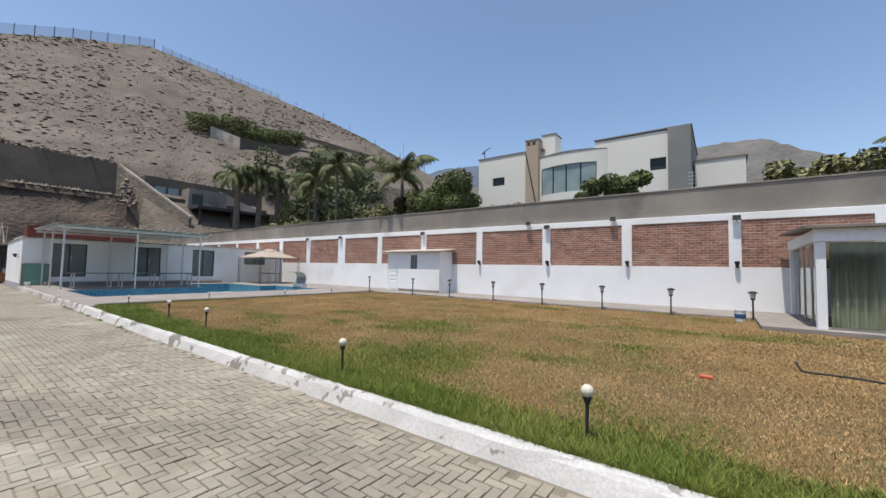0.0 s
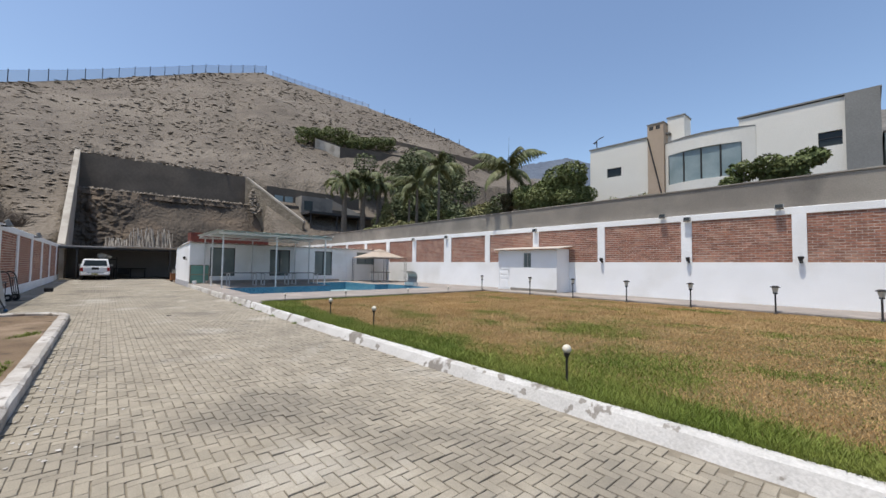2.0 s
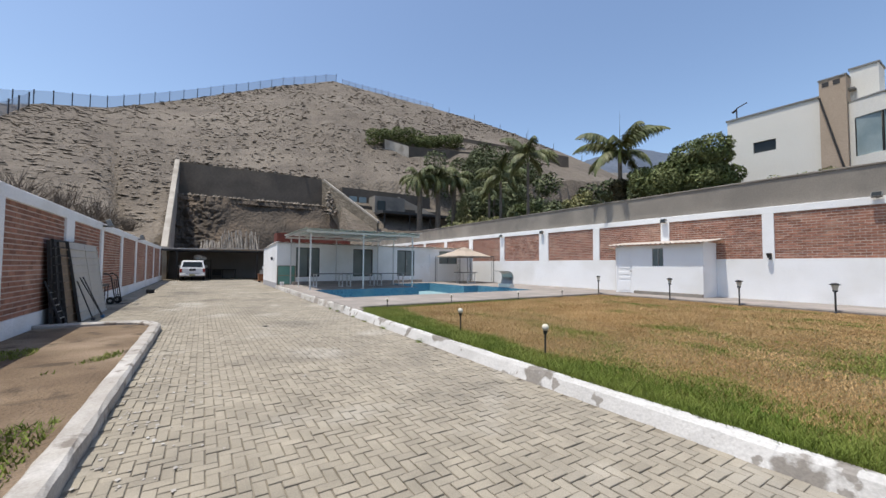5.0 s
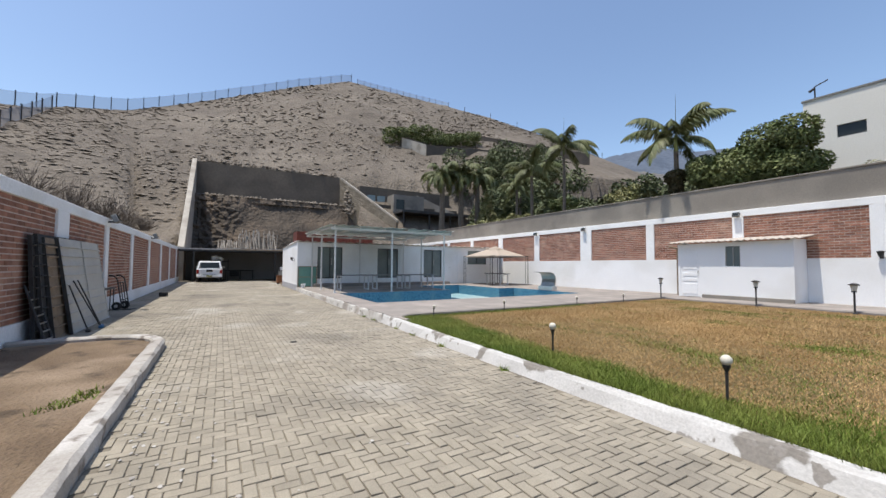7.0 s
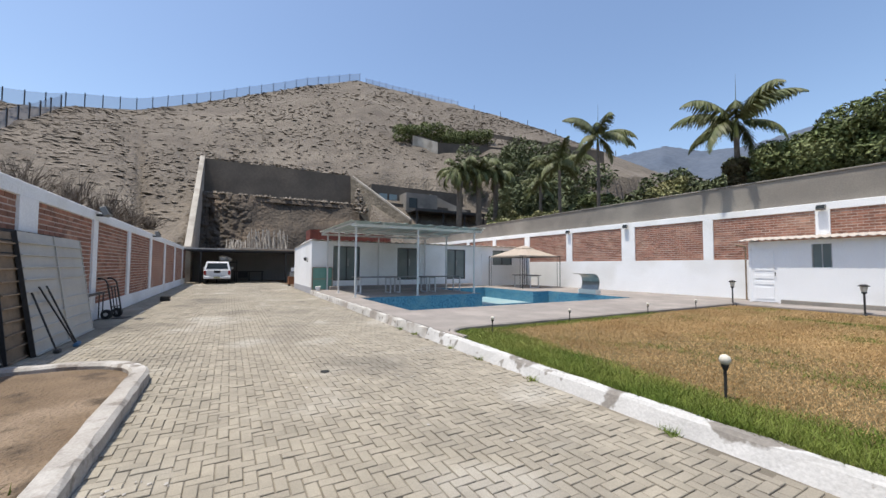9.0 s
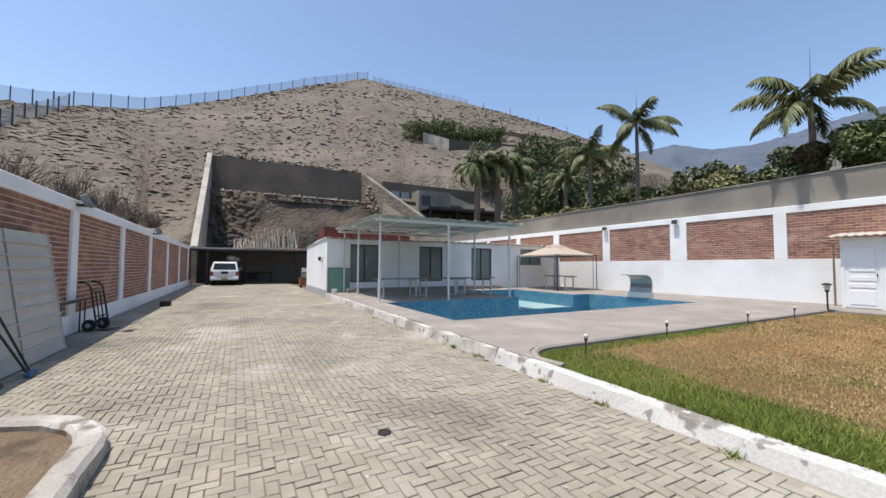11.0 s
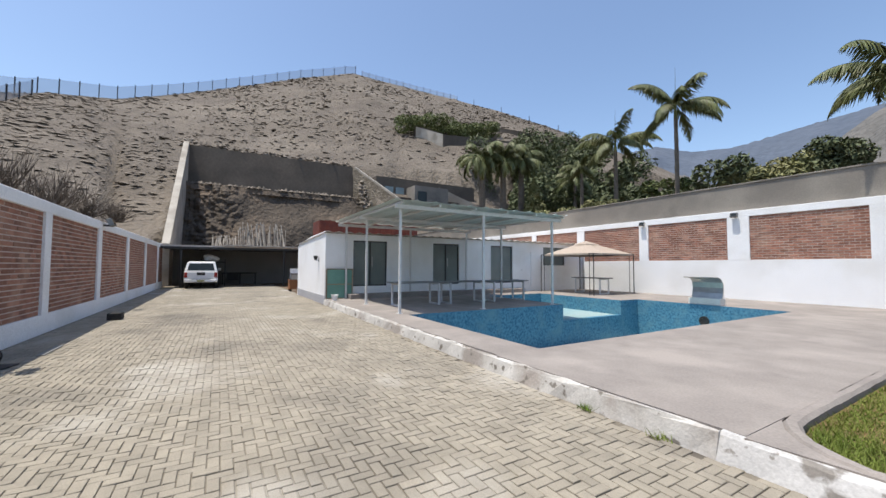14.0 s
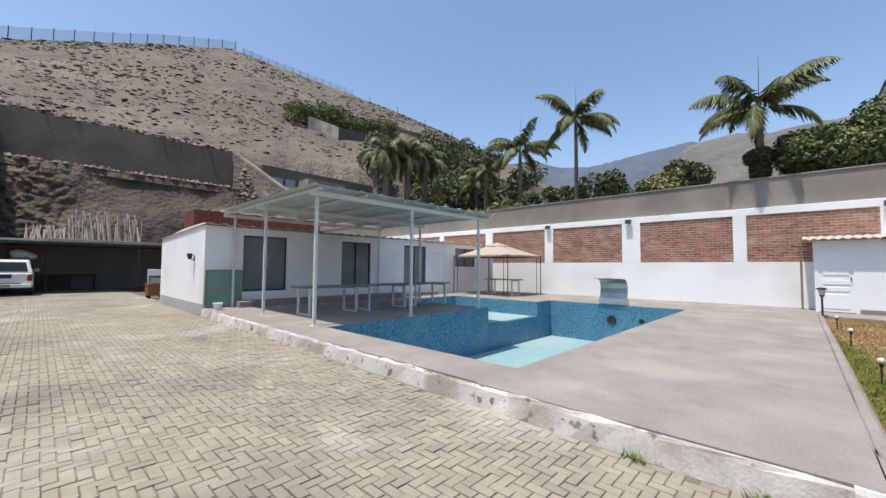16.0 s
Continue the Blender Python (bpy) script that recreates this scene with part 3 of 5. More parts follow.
for i in range(n):
    y0, y1 = 3.0 + 14.5 * i / n, 3.0 + 14.5 * (i + 1) / n
    z = 0.03 * math.sin(i * math.pi / 2)
    z2 = 0.03 * math.sin((i + 1) * math.pi / 2)
    vs = [bm.verts.new(p) for p in ((-29.42, y0, 2.77 + z), (-29.42, y1, 2.77 + z2), (-35.5, y1, 2.56 + z2), (-35.5, y0, 2.56 + z))]
    bm.faces.new(vs)
r = bmesh.ops.extrude_face_region(bm, geom=list(bm.faces))
bmesh.ops.translate(bm, vec=(0, 0, 0.02), verts=[v for v in r["geom"] if isinstance(v, bmesh.types.BMVert)])
part("roof", bm, FIBRE, ph, "wavy fibre-cement roof sheets")
for a, b, c, d in OPEN[:3]:
    door = part("door", quick_box(PHX - 0.12, PHX - 0.11, a, b, c, d), GLASSDARK, ph, "green tinted glass double door")
    for e in (a, (a + b) / 2 - 0.02, b - 0.04):
        part("frame", quick_box(PHX - 0.13, PHX - 0.07, e, e + 0.04, c, d), DARKMETAL, door)
    part("rail", quick_box(PHX - 0.13, PHX - 0.07, a, b, d - 0.05, d), DARKMETAL, door)
    part("rail", quick_box(PHX - 0.13, PHX - 0.07, a, b, c, c + 0.05), DARKMETAL, door)
    m = (a + b) / 2
    part("handle", quick_rod((PHX - 0.05, m + 0.08, 1.45), (PHX - 0.05, m + 0.08, 1.85), 0.014), STEEL, door)
    part("curtain", quick_box(PHX - 0.35, PHX - 0.33, a + 0.1, a + 0.5, c, d), ROOM, door)
a, b, c, d = OPEN[3]
door = part("door", quick_box(PHX - 0.1, PHX - 0.05, a, b, c, d), WHITE, ph, "plain white flush door")
part("handle", quick_rod((PHX, a + 0.1, 1.3), (PHX, a + 0.22, 1.3), 0.015), STEEL, door)
a, b, c, d = OPEN[4]
win = part("window", quick_box(PHX - 0.1, PHX - 0.09, a, b, c, d), GLASSDARK, ph, "dark sliding window")
for e in (a, (a + b) / 2 - 0.02, b - 0.04):
    part("frame", quick_box(PHX - 0.12, PHX - 0.05, e, e + 0.04, c, d), DARKMETAL, win)


def wall_sconce(x, y, z, turn):
    t = thing("wall_sconce", "black iron wall lantern on a bracket", "lamp", "wall lanterns", "", pose(x, y, z, 0, 0, turn))
    part("back_plate", quick_box(-0.05, 0.05, -0.012, 0.0, -0.11, 0.08, 0.004), DARKMETAL, t)
    part("arm", quick_rod((0, -0.01, -0.08), (0, -0.13, -0.04), 0.012), DARKMETAL, t)
    part("shade", lathe([(0.05, -0.03), (0.085, 0.12), (0.095, 0.125), (0.095, 0.14), (0.03, 0.16)], 8), DARKMETAL, t).location = (0, -0.13, -0.02)
    part("lamp_glass", lathe([(0.035, -0.01), (0.06, 0.10)], 8), GLOBE, t).location = (0, -0.13, -0.035)
    return t


wall_sconce(-30.7, 3.05, 1.75, 0)
panel = thing("glass_panel", "green frosted glass panel with wooden frame leaning on the wall", "panel")
part("pane", quick_box(-29.56, -29.545, 3.1, 4.1, 0.21, 1.33), GREENGLASS, panel)
for r in ((3.08, 3.12, 0.2, 1.35), (4.08, 4.12, 0.2, 1.35)):
    part("frame", quick_box(-29.575, -29.53, *r), WOOD, panel)
for z in (0.2, 0.74, 1.33):
    part("frame", quick_box(-29.574, -29.531, 3.12, 4.08, z, z + 0.035), WOOD, panel)
pot = thing("bucket", "small white plastic pot on the deck corner", "bucket", "", "", pose(-28.9, 3.25, DECK_Z))
part("body", lathe([(0.09, 0), (0.13, 0.2), (0.14, 0.2), (0.12, 0.205), (0.09, 0.05)], 14), WHITE, pot)
red = thing("red_shed", "rust-red sheet metal lean-to on the pool house roof", "shed")
part("wall", quick_box(-34.4, -33.0, 3.55, 8.7, 2.5, 3.62), RUST, red)
for i in range(25):
    part("sheet_rib", quick_box(-33.0, -32.96, 3.6 + 0.2 * i, 3.66 + 0.2 * i, 2.66, 3.6 + 0.03 * (i % 3)), RUST, red)

# ---- pergola ----
pg = thing("pergola", "white steel pergola with pale translucent roof sheets", "pergola")
for x, y in ((-24.15, 3.75), (-26.95, 3.78), (-29.45, 3.82), (-23.95, 6.4), (-23.95, 9.3), (-26.9, 9.5), (-29.45, 9.5), (-29.45, 6.6)):
    p = part("post", quick_box(x - 0.032, x + 0.032, y - 0.032, y + 0.032, DECK_Z - 0.005, 3.02), METALW, pg)
    part("base_plate", quick_box(x - 0.07, x + 0.07, y - 0.07, y + 0.07, DECK_Z - 0.004, DECK_Z + 0.012), METALW, p)
for x in (-23.95, -26.9, -29.45):
    part("beam", quick_box(x - 0.04, x + 0.04, 3.5, 9.7, 3.02, 3.12), METALW, pg)
for y in (3.6, 4.75, 5.95, 7.15, 8.35, 9.6):
    part("purlin", quick_box(-29.7, -23.7, y - 0.03, y + 0.03, 3.122, 3.18), METALW, pg)
for k in range(11):
    y0 = 3.42 + 0.575 * k
    bm = bmesh.new()
    for i in range(6):
        ya, yb = y0 + 0.57 * i / 6, y0 + 0.57 * (i + 1) / 6
        za, zb = (0.035 if i % 6 == 0 else 0.0), (0.035 if i % 6 == 5 else 0.0)
        bm.faces.new([bm.verts.new(p) for p in ((-29.75, ya, 3.2 + za), (-23.62, ya, 3.2 + za), (-23.62, yb, 3.2 + zb), (-29.75, yb, 3.2 + zb))])
    part("roof_sheet", bm, ROOFSHEET, pg)


# ---- tables under the pergola ----
def picnic_table(x, y, length, z=DECK_Z):
    t = thing("long_table", "long grey table on white steel loop legs", "table", "tables on the deck", "", pose(x, y, z))
    part("tabletop", quick_box(-0.36, 0.36, -length / 2, length / 2, 0.72, 0.76, 0.006), GREYPAINT, t)
    for s in (-1, 1):
        yy = s * (length / 2 - 0.22)
        leg = part("leg_frame", quick_box(-0.34, -0.28, yy - 0.025, yy + 0.025, 0.0, 0.72), METALW, t)
        part("leg", quick_box(0.28, 0.34, yy - 0.025, yy + 0.025, 0.0, 0.72), METALW, leg)
        part("foot_bar", quick_box(-0.28, 0.28, yy - 0.025, yy + 0.025, 0.0, 0.05), METALW, leg)
        part("top_bar", quick_box(-0.28, 0.28, yy - 0.025, yy + 0.025, 0.67, 0.718), METALW, leg)
    return t


tb = picnic_table(-26.0, 5.15, 1.85)
copy_thing(tb, pose(-26.0, 7.02, DECK_Z))
copy_thing(tb, pose(-26.0, 8.89, DECK_Z))
copy_thing(tb, pose(-27.0, 15.2, DECK_Z, 0, 0, 90))

# ---- gazebo ----
GX0, GX1, GY0, GY1 = -29.1, -25.9, 13.95, 16.9
gz = thing("gazebo", "beige canvas garden gazebo on dark steel posts", "gazebo")
for x in (GX0, GX1):
    for y in (GY0, GY1):
        p = part("post", quick_rod((x, y, DECK_Z), (x, y, 2.1), 0.022), DARKMETAL, gz)
        part("side_rod", quick_rod((x + (0.22 if x == GX0 else -0.22), y, DECK_Z), (x + (0.22 if x == GX0 else -0.22), y, 2.1), 0.014), DARKMETAL, p)
for a, b in (((GX0, GY0), (GX1, GY0)), ((GX0, GY1), (GX1, GY1)), ((GX0, GY0), (GX0, GY1)), ((GX1, GY0), (GX1, GY1))):
    part("rail", quick_rod((*a, 2.08), (*b, 2.08), 0.018), DARKMETAL, gz)
bm = bmesh.new()
cx, cy = (GX0 + GX1) / 2, (GY0 + GY1) / 2
rings = []
for s, z in ((1.1, 2.02), (1.1, 2.1), (0.75, 2.27), (0.42, 2.46), (0.2, 2.6)):
    ring = []
    for k in range(16):
        a = radians(22.5 * k + 11.25)
        m = max(abs(math.cos(a)), abs(math.sin(a)))
        sag = 0.05 * (1 - abs(math.cos(2 * a))) if z > 2.15 else 0
        ring.append(bm.verts.new((cx + s * 1.6 * math.cos(a) / m, cy + s * 1.48 * math.sin(a) / m, z + sag)))
    rings.append(ring)
for a, b in zip(rings, rings[1:]):
    for k in range(16):
        bm.faces.new((a[k], a[(k + 1) % 16], b[(k + 1) % 16], b[k]))
part("canopy", bm, CANVAS, gz)
bm = bmesh.new()
ring = [bm.verts.new((cx + 0.48 * i, cy + 0.45 * j, 2.58)) for i, j in ((-1, -1), (1, -1), (1, 1), (-1, 1))]
tip = bm.verts.new((cx, cy, 2.78))
for k in range(4):
    bm.faces.new((ring[k], ring[(k + 1) % 4], tip))
part("vent_cap", bm, CANVAS, gz)

# ---- water cascade ----
cs = thing("pool_cascade", "curved stainless steel water cascade on the pool edge", "fountain", "", "", pose(-21.42, 13.95, DECK_Z))
prof = [(0.10, 0.0), (0.13, 0.2), (0.19, 0.4), (0.22, 0.58), (0.18, 0.76), (0.06, 0.89), (-0.12, 0.945), (-0.42, 0.95)]
bm = bmesh.new()
va = [[bm.verts.new((x, u, v)) for u, v in prof] for x in (-0.48, 0.48)]
for k in range(len(prof) - 1):
    bm.faces.new((va[0][k], va[1][k], va[1][k + 1], va[0][k + 1]))
r = bmesh.ops.extrude_face_region(bm, geom=list(bm.faces))
bmesh.ops.translate(bm, vec=(0, 0.05, -0.03), verts=[v for v in r["geom"] if isinstance(v, bmesh.types.BMVert)])
part("blade", bm, STEEL, cs)
part("base", quick_box(-0.5, 0.5, -0.06, 0.3, 0, 0.22, 0.01), CREAM, cs)

# ---- tool shed by the brick wall ----
sh = thing("tool_shed", "small white tool shed with a sheet roof by the wall", "shed")
SY = 16.4
for r in ((-16.05, -15.97, 0.1, 2.42), (-15.2, -14.27, 0.1, 2.42), (-13.77, -12.2, 0.1, 2.42), (-15.97, -15.2, 2.22, 2.42), (-14.27, -13.77, 0.1, 1.48), (-14.27, -13.77, 2.26, 2.42)):
    part("front_wall", quick_box(r[0], r[1], SY, SY + 0.12, r[2], r[3]), WHITE, sh)
for x in (-16.05, -12.32):
    part("side_wall", quick_box(x, x + 0.12, SY + 0.12, WALL_Y - 0.01, 0.1, 2.47), WHITE, sh)
bm = bmesh.new()
n = 84
for i in range(n):
    x0, x1 = -16.3 + 4.4 * i / n, -16.3 + 4.4 * (i + 1) / n
    z, z2 = 0.022 * math.sin(i * math.pi / 2), 0.022 * math.sin((i + 1) * math.pi / 2)
    bm.faces.new([bm.verts.new(p) for p in ((x0, SY - 0.28, 2.45 + z), (x1, SY - 0.28, 2.45 + z2), (x1, WALL_Y - 0.01, 2.62 + z2), (x0, WALL_Y - 0.01, 2.62 + z))])
r = bmesh.ops.extrude_face_region(bm, geom=list(bm.faces))
bmesh.ops.translate(bm, vec=(0, 0, 0.02), verts=[v for v in r["geom"] if isinstance(v, bmesh.types.BMVert)])
part("roof", bm, FIBRE, sh, "beige wavy fibre-cement sheet roof")
door = part("door", quick_box(-15.97, -15.2, SY + 0.02, SY + 0.06, 0.22, 2.22), WHITE, sh, "white panelled door")
for z0, z1 in ((1.35, 2.1), (0.85, 0.98), (1.06, 1.2), (0.32, 0.76)):
    part("door_panel", quick_box(-15.87, -15.3, SY + 0.005, SY + 0.02, z0, z1, 0.006), WHITE, door)
part("handle", quick_rod((-15.26, SY - 0.02, 1.18), (-15.26, SY - 0.02, 1.3), 0.014), DARKMETAL, door)
win = part("window", quick_box(-14.27, -13.77, SY + 0.05, SY + 0.06, 1.48, 2.26), GLASSDARK, sh, "dark tinted window")
for x in (-14.27, -14.03, -13.8):
    part("frame", quick_box(x, x + 0.03, SY + 0.03, SY + 0.08, 1.48, 2.26), STEEL, win)
part("plinth", quick_box(-15.1, -12.2, SY - 0.09, SY, DECK_Z - 0.01, 0.34, 0.01), CEMENT, sh, "rough stained cement footing")
pp = thing("drain_pipe", "thin brown pipe standing beside the shed", "pipe")
part("tube", quick_rod((-16.35, 16.9, DECK_Z), (-16.35, 16.9, 2.3), 0.03), WOOD, pp)
part("elbow", quick_rod((-16.35, 16.9, 2.28), (-16.6, 16.7, 2.35), 0.04), WOOD, pp)


# ---- garden lamps ----
def globe_lamp(x, y, tilt=0):
    t = thing("garden_lamp", "small globe lamp on a dark stake in the grass", "lamp", "globe lamps along the lawn", "", pose(x, y, LAWN_Z - 0.01, tilt, tilt * 0.6))
    part("stake", quick_rod((0, 0, 0), (0, 0, 0.34), 0.013, 0.016), DARKMETAL, t)
    part("collar", lathe([(0.018, 0.31), (0.034, 0.35), (0.036, 0.37), (0.02, 0.372)], 12), DARKMETAL, t)
    part("globe", ball(bmesh.new(), (0, 0, 0.415), 0.052, 3), GLOBE, t, smooth=True)
    if x < -15:
        t.scale = (0.72, 0.72, 0.72)
    return t


for i, (x, y) in enumerate(((2.4, 3.2), (-0.89, 3.24), (-3.95, 3.26), (-8.85, 3.62), (-11.2, 3.72), (-15.42, 3.98), (-15.72, 6.5), (-15.76, 9.65), (-15.8, 12.2))):
    globe_lamp(x, y, (i * 37 % 5) - 2)


def lantern_post(x, y):
    t = thing("lantern_post", "black lantern on a short post along the wall path", "lamp", "lantern posts by the path", "", pose(x, y, LAWN_Z))
    part("post", quick_rod((0, 0, 0), (0, 0, 0.66), 0.024), DARKMETAL, t)
    part("foot", lathe([(0.06, 0), (0.05, 0.03), (0.025, 0.05)], 10), DARKMETAL, t)
    part("lantern", lathe([(0.05, 0.64), (0.085, 0.82), (0.07, 0.82)], 4), GLOBE, t, "frosted lantern glass")
    part("cap", lathe([(0.125, 0.82), (0.125, 0.84), (0.06, 0.875), (0.02, 0.88)], 4), DARKMETAL, t)
    part("cage", lathe([(0.055, 0.62), (0.062, 0.66), (0.04, 0.665)], 8), DARKMETAL, t)
    return t


for x in (3.0, 0.78, -1.36, -3.55, -5.86, -8.1, -10.45, -12.75, -15.95):
    lantern_post(x, 14.88)

# ---- lamps on the boundary walls ----
for x in (0.5, -3.17, -6.65, -10.4):
    wall_sconce(x, WALL_Y, 1.86, 0)


def floodlight(x, y, z, turn):
    t = thing("floodlight", "small grey floodlight on the boundary wall", "lamp", "floodlights on the walls", "", pose(x, y, z, 0, 0, turn))
    part("bracket", quick_box(-0.03, 0.03, -0.12, 0.0, -0.02, 0.02), DARKMETAL, t)
    h = part("housing", quick_box(-0.13, 0.13, -0.2, -0.1, -0.08, 0.1, 0.012), GREYPAINT, t)
    h.matrix_basis = pose(0, 0, 0, -25, 0, 0)
    part("lens", quick_box(-0.11, 0.11, -0.205, -0.2, -0.06, 0.08), DARKGLASS, h)
    return t


for x in (0.51, -6.66, -14.3, -21.9, -25.8):
    floodlight(x, WALL_Y, 3.52, 0)
for x in (-3.71, -7.61):
    floodlight(x, WALL_Y, 3.74, 0)
for x in (-22.3, -30.7):
    floodlight(x, LEFT_Y, 2.74, 180).scale = (1.4, 1.4, 1.4)

# ---- sunroom at the end of the path ----
sr = thing("sunroom", "white framed glass sunroom with olive curtains", "building", "", "", pose(-0.14, 0, 0))
part("floor_slab", quick_box(0.95, 8, 12.5, WALL_Y - 0.3, 0.0, 0.24, 0.01), DECK, sr)
for x, y in ((2.1, 12.85), (2.1, 17.0), (5.2, 12.85), (8, 12.85)):
    part("post", quick_box(x - 0.09, x + 0.09, y - 0.09, y + 0.09, 0.24, 2.34), WHITE, sr)
part("fascia", quick_box(1.98, 8.1, 12.72, 12.9, 2.342, 2.66), WHITE, sr)
part("fascia", quick_box(1.98, 2.16, 12.9, 17.2, 2.342, 2.64), WHITE, sr)
part("roof", prism([(12.55, 2.66), (17.4, 2.86), (17.4, 2.92), (12.55, 2.72)], "x", 1.8, 8.2), CEMENT, sr, "thin grey roof slab")
for y in (13.9, 15.0, 16.0):
    part("mullion", quick_box(2.07, 2.13, y - 0.03, y + 0.03, 0.24, 2.34), STEEL, sr)
w = part("window", quick_box(2.095, 2.105, 12.94, 16.9, 0.26, 2.34), GLASS, sr)
w.visible_shadow = False
w = part("window", quick_box(2.19, 7.9, 12.845, 12.855, 0.26, 2.34), GLASS, sr)
w.visible_shadow = False
bm = bmesh.new()
prev = None
for i in range(200):
    x = 2.3 + 5.6 * i / 199
    yy = 13.06 + 0.045 * math.sin(i * 1.15) + 0.015 * math.sin(i * 0.37)
    cur = (bm.verts.new((x, yy, 0.26)), bm.verts.new((x, yy, 2.33)))
    if prev:
        bm.faces.new((prev[0], cur[0], cur[1], prev[1]))
    prev = cur
part("curtain", bm, CURTAIN, sr, "olive grey gathered curtain", smooth=True)
part("sill_rail", quick_box(2.19, 7.9, 12.8, 12.9, 0.24, 0.29), STEEL, sr)
bk = thing("paint_bucket", "white plastic paint bucket with a blue band", "bucket", "", "", pose(0.45, 14.3, LAWN_Z))
part("body", lathe([(0.12, 0), (0.145, 0.32), (0.155, 0.32), (0.155, 0.35), (0.13, 0.35), (0.11, 0.1)], 18), WHITE, bk)
part("label", lathe([(0.131, 0.09), (0.143, 0.22)], 18), BLUEPL, bk)
hs = thing("garden_hose", "dark grey garden hose lying on the lawn", "hose")
bm = bmesh.new()
pts = [(0.8, 7.05, 0.34), (0.85, 7.0, 0.24)] + [(0.9 + 0.4 * i, 6.95 - 0.05 * i + 0.06 * math.sin(i * 1.7), 0.235) for i in range(12)]
for a, b in zip(pts, pts[1:]):
    rod(bm, a, b, 0.014)
part("tube", bm, DARKMETAL, hs)
od = thing("plastic_scrap", "small orange plastic scrap lying on the lawn", "litter")
part("scrap", quick_box(-0.25, -0.1, 6.1, 6.16, LAWN_Z, LAWN_Z + 0.05, 0.01), ORANGEPL, od)


# ---- neighbour's modern house ----
nh = thing("neighbour_house", "modern off-white two-storey house behind the wall", "house")
HY = 22.7
for r in ((-13.6, -12.5, 0, 9.15), (-12.5, -11.6, 0, 7.2), (-12.5, -11.6, 7.75, 9.15), (-11.6, -9.75, 0, 9.15)):
    part("front_wall", quick_box(r[0], r[1], HY, HY + 0.3, r[2], r[3]), CREAM, nh)
part("side_wall", quick_box(-13.6, -13.3, HY + 0.3, HY + 8, 0, 9.15), CREAM, nh)
part("roof", quick_box(-13.65, -8.9, HY - 0.05, HY + 8, 9.152, 9.23), GREYPAINT, nh)
part("chimney_cap", quick_box(-9.98, -9.07, HY - 0.38, HY + 0.3, 9.752, 9.81), GREYPAINT, nh)
part("chimney", quick_box(-9.95, -9.1, HY - 0.35, HY + 0.3, 0, 9.75), TAN, nh, "tan painted chimney breast")
for x in (-9.85, -9.5):
    part("chimney_vent", quick_box(x, x + 0.22, HY - 0.36, HY - 0.3, 9.45, 9.65), DARK, nh)
part("tower", quick_box(-9.1, -8.25, HY + 0.3, HY + 1.4, 0, 10.1), CREAM, nh)
part("tower_cap", quick_box(-9.14, -8.21, HY + 0.26, HY + 1.44, 10.102, 10.18), GREYPAINT, nh)
part("drain_pipe", quick_rod((-9.93, HY - 0.4, 9.0), (-9.2, HY - 0.4, 5.6), 0.035), DARKMETAL, nh)
w = part("window", quick_box(-12.5, -11.6, HY + 0.1, HY + 0.12, 7.2, 7.75), DARKGLASS, nh, "small dark slot window")
part("sill", quick_box(-12.5, -11.6, HY + 0.05, HY + 0.2, 7.2, 7.24), DARKMETAL, w)


def bowed(z0, z1, r_in, material, name, a0=-1, a1=1, parent=None, label=""):
    """A slice of the bowed bay between two heights."""
    bm = bmesh.new()
    n = 16
    prev = None
    for i in range(n + 1):
        s = a0 + (a1 - a0) * i / n
        x = -7.1 + 2.0 * s
        out = HY - 0.15 - r_in * (1 - s * s)
        cur = [bm.verts.new(p) for p in ((x, out, z0), (x, out, z1), (x, out + 0.25, z1), (x, out + 0.25, z0))]
        if prev:
            for k in range(4):
                bm.faces.new((prev[k], cur[k], cur[(k + 1) % 4], prev[(k + 1) % 4]))
        else:
            bm.faces.new(cur)
        prev = cur
    bm.faces.new(prev[::-1])
    bmesh.ops.recalc_face_normals(bm, faces=bm.faces)
    return part(name, bm, material, parent or nh, label)


bowed(0, 6.15, 0.6, CREAM, "bay_wall")
bowed(7.8, 8.5, 0.6, CREAM, "bay_head")
bowed(8.502, 8.57, 0.64, GREYPAINT, "bay_coping")
bowed(6.15, 7.8, 0.6, CREAM, "bay_pier", -1, -0.9)
bowed(6.15, 7.8, 0.6, CREAM, "bay_pier", 0.75, 1)
GREENPANE = mat("pale_green_window", (0.30, 0.36, 0.36), (0.20, 0.26, 0.265), 1.2, 0.12, 0.0, 40)
for k in range(4):
    a = -0.9 + 1.65 * k / 4
    w = bowed(6.15, 7.8, 0.5, GREENPANE, "window", a + 0.02, a + 1.65 / 4 - 0.02, None, "curved pale green window pane")
    bowed(6.15, 7.8, 0.56, DARKMETAL, "frame", a - 0.007, a + 0.007, w)
part("bay_body", quick_box(-9.1, -5.1, HY, HY + 6, 0, 8.4), CREAM, nh)
for r in ((-5.75, -2.95, 0, 9.0), (-2.95, -2.2, 0, 6.95), (-2.95, -2.2, 7.6, 9.0), (-2.2, -2.1, 0, 9.0)):
    part("upper_wall", quick_box(r[0], r[1], HY - 0.1, HY + 0.25, r[2], r[3]), CREAM, nh)
part("grey_wall", quick_box(-2.1, -1.1, HY - 0.35, HY + 6, 0, 9.05), GREYPAINT, nh, "grey painted end wall")
part("roof", quick_box(-5.8, -1.05, HY - 0.16, HY + 6, 9.052, 9.12), GREYPAINT, nh)
w = part("window", quick_box(-2.95, -2.2, HY + 0.02, HY + 0.04, 6.95, 7.6), DARKGLASS, nh)
part("frame", quick_box(-2.95, -2.2, HY - 0.02, HY + 0.06, 7.3, 7.33), DARKMETAL, w)
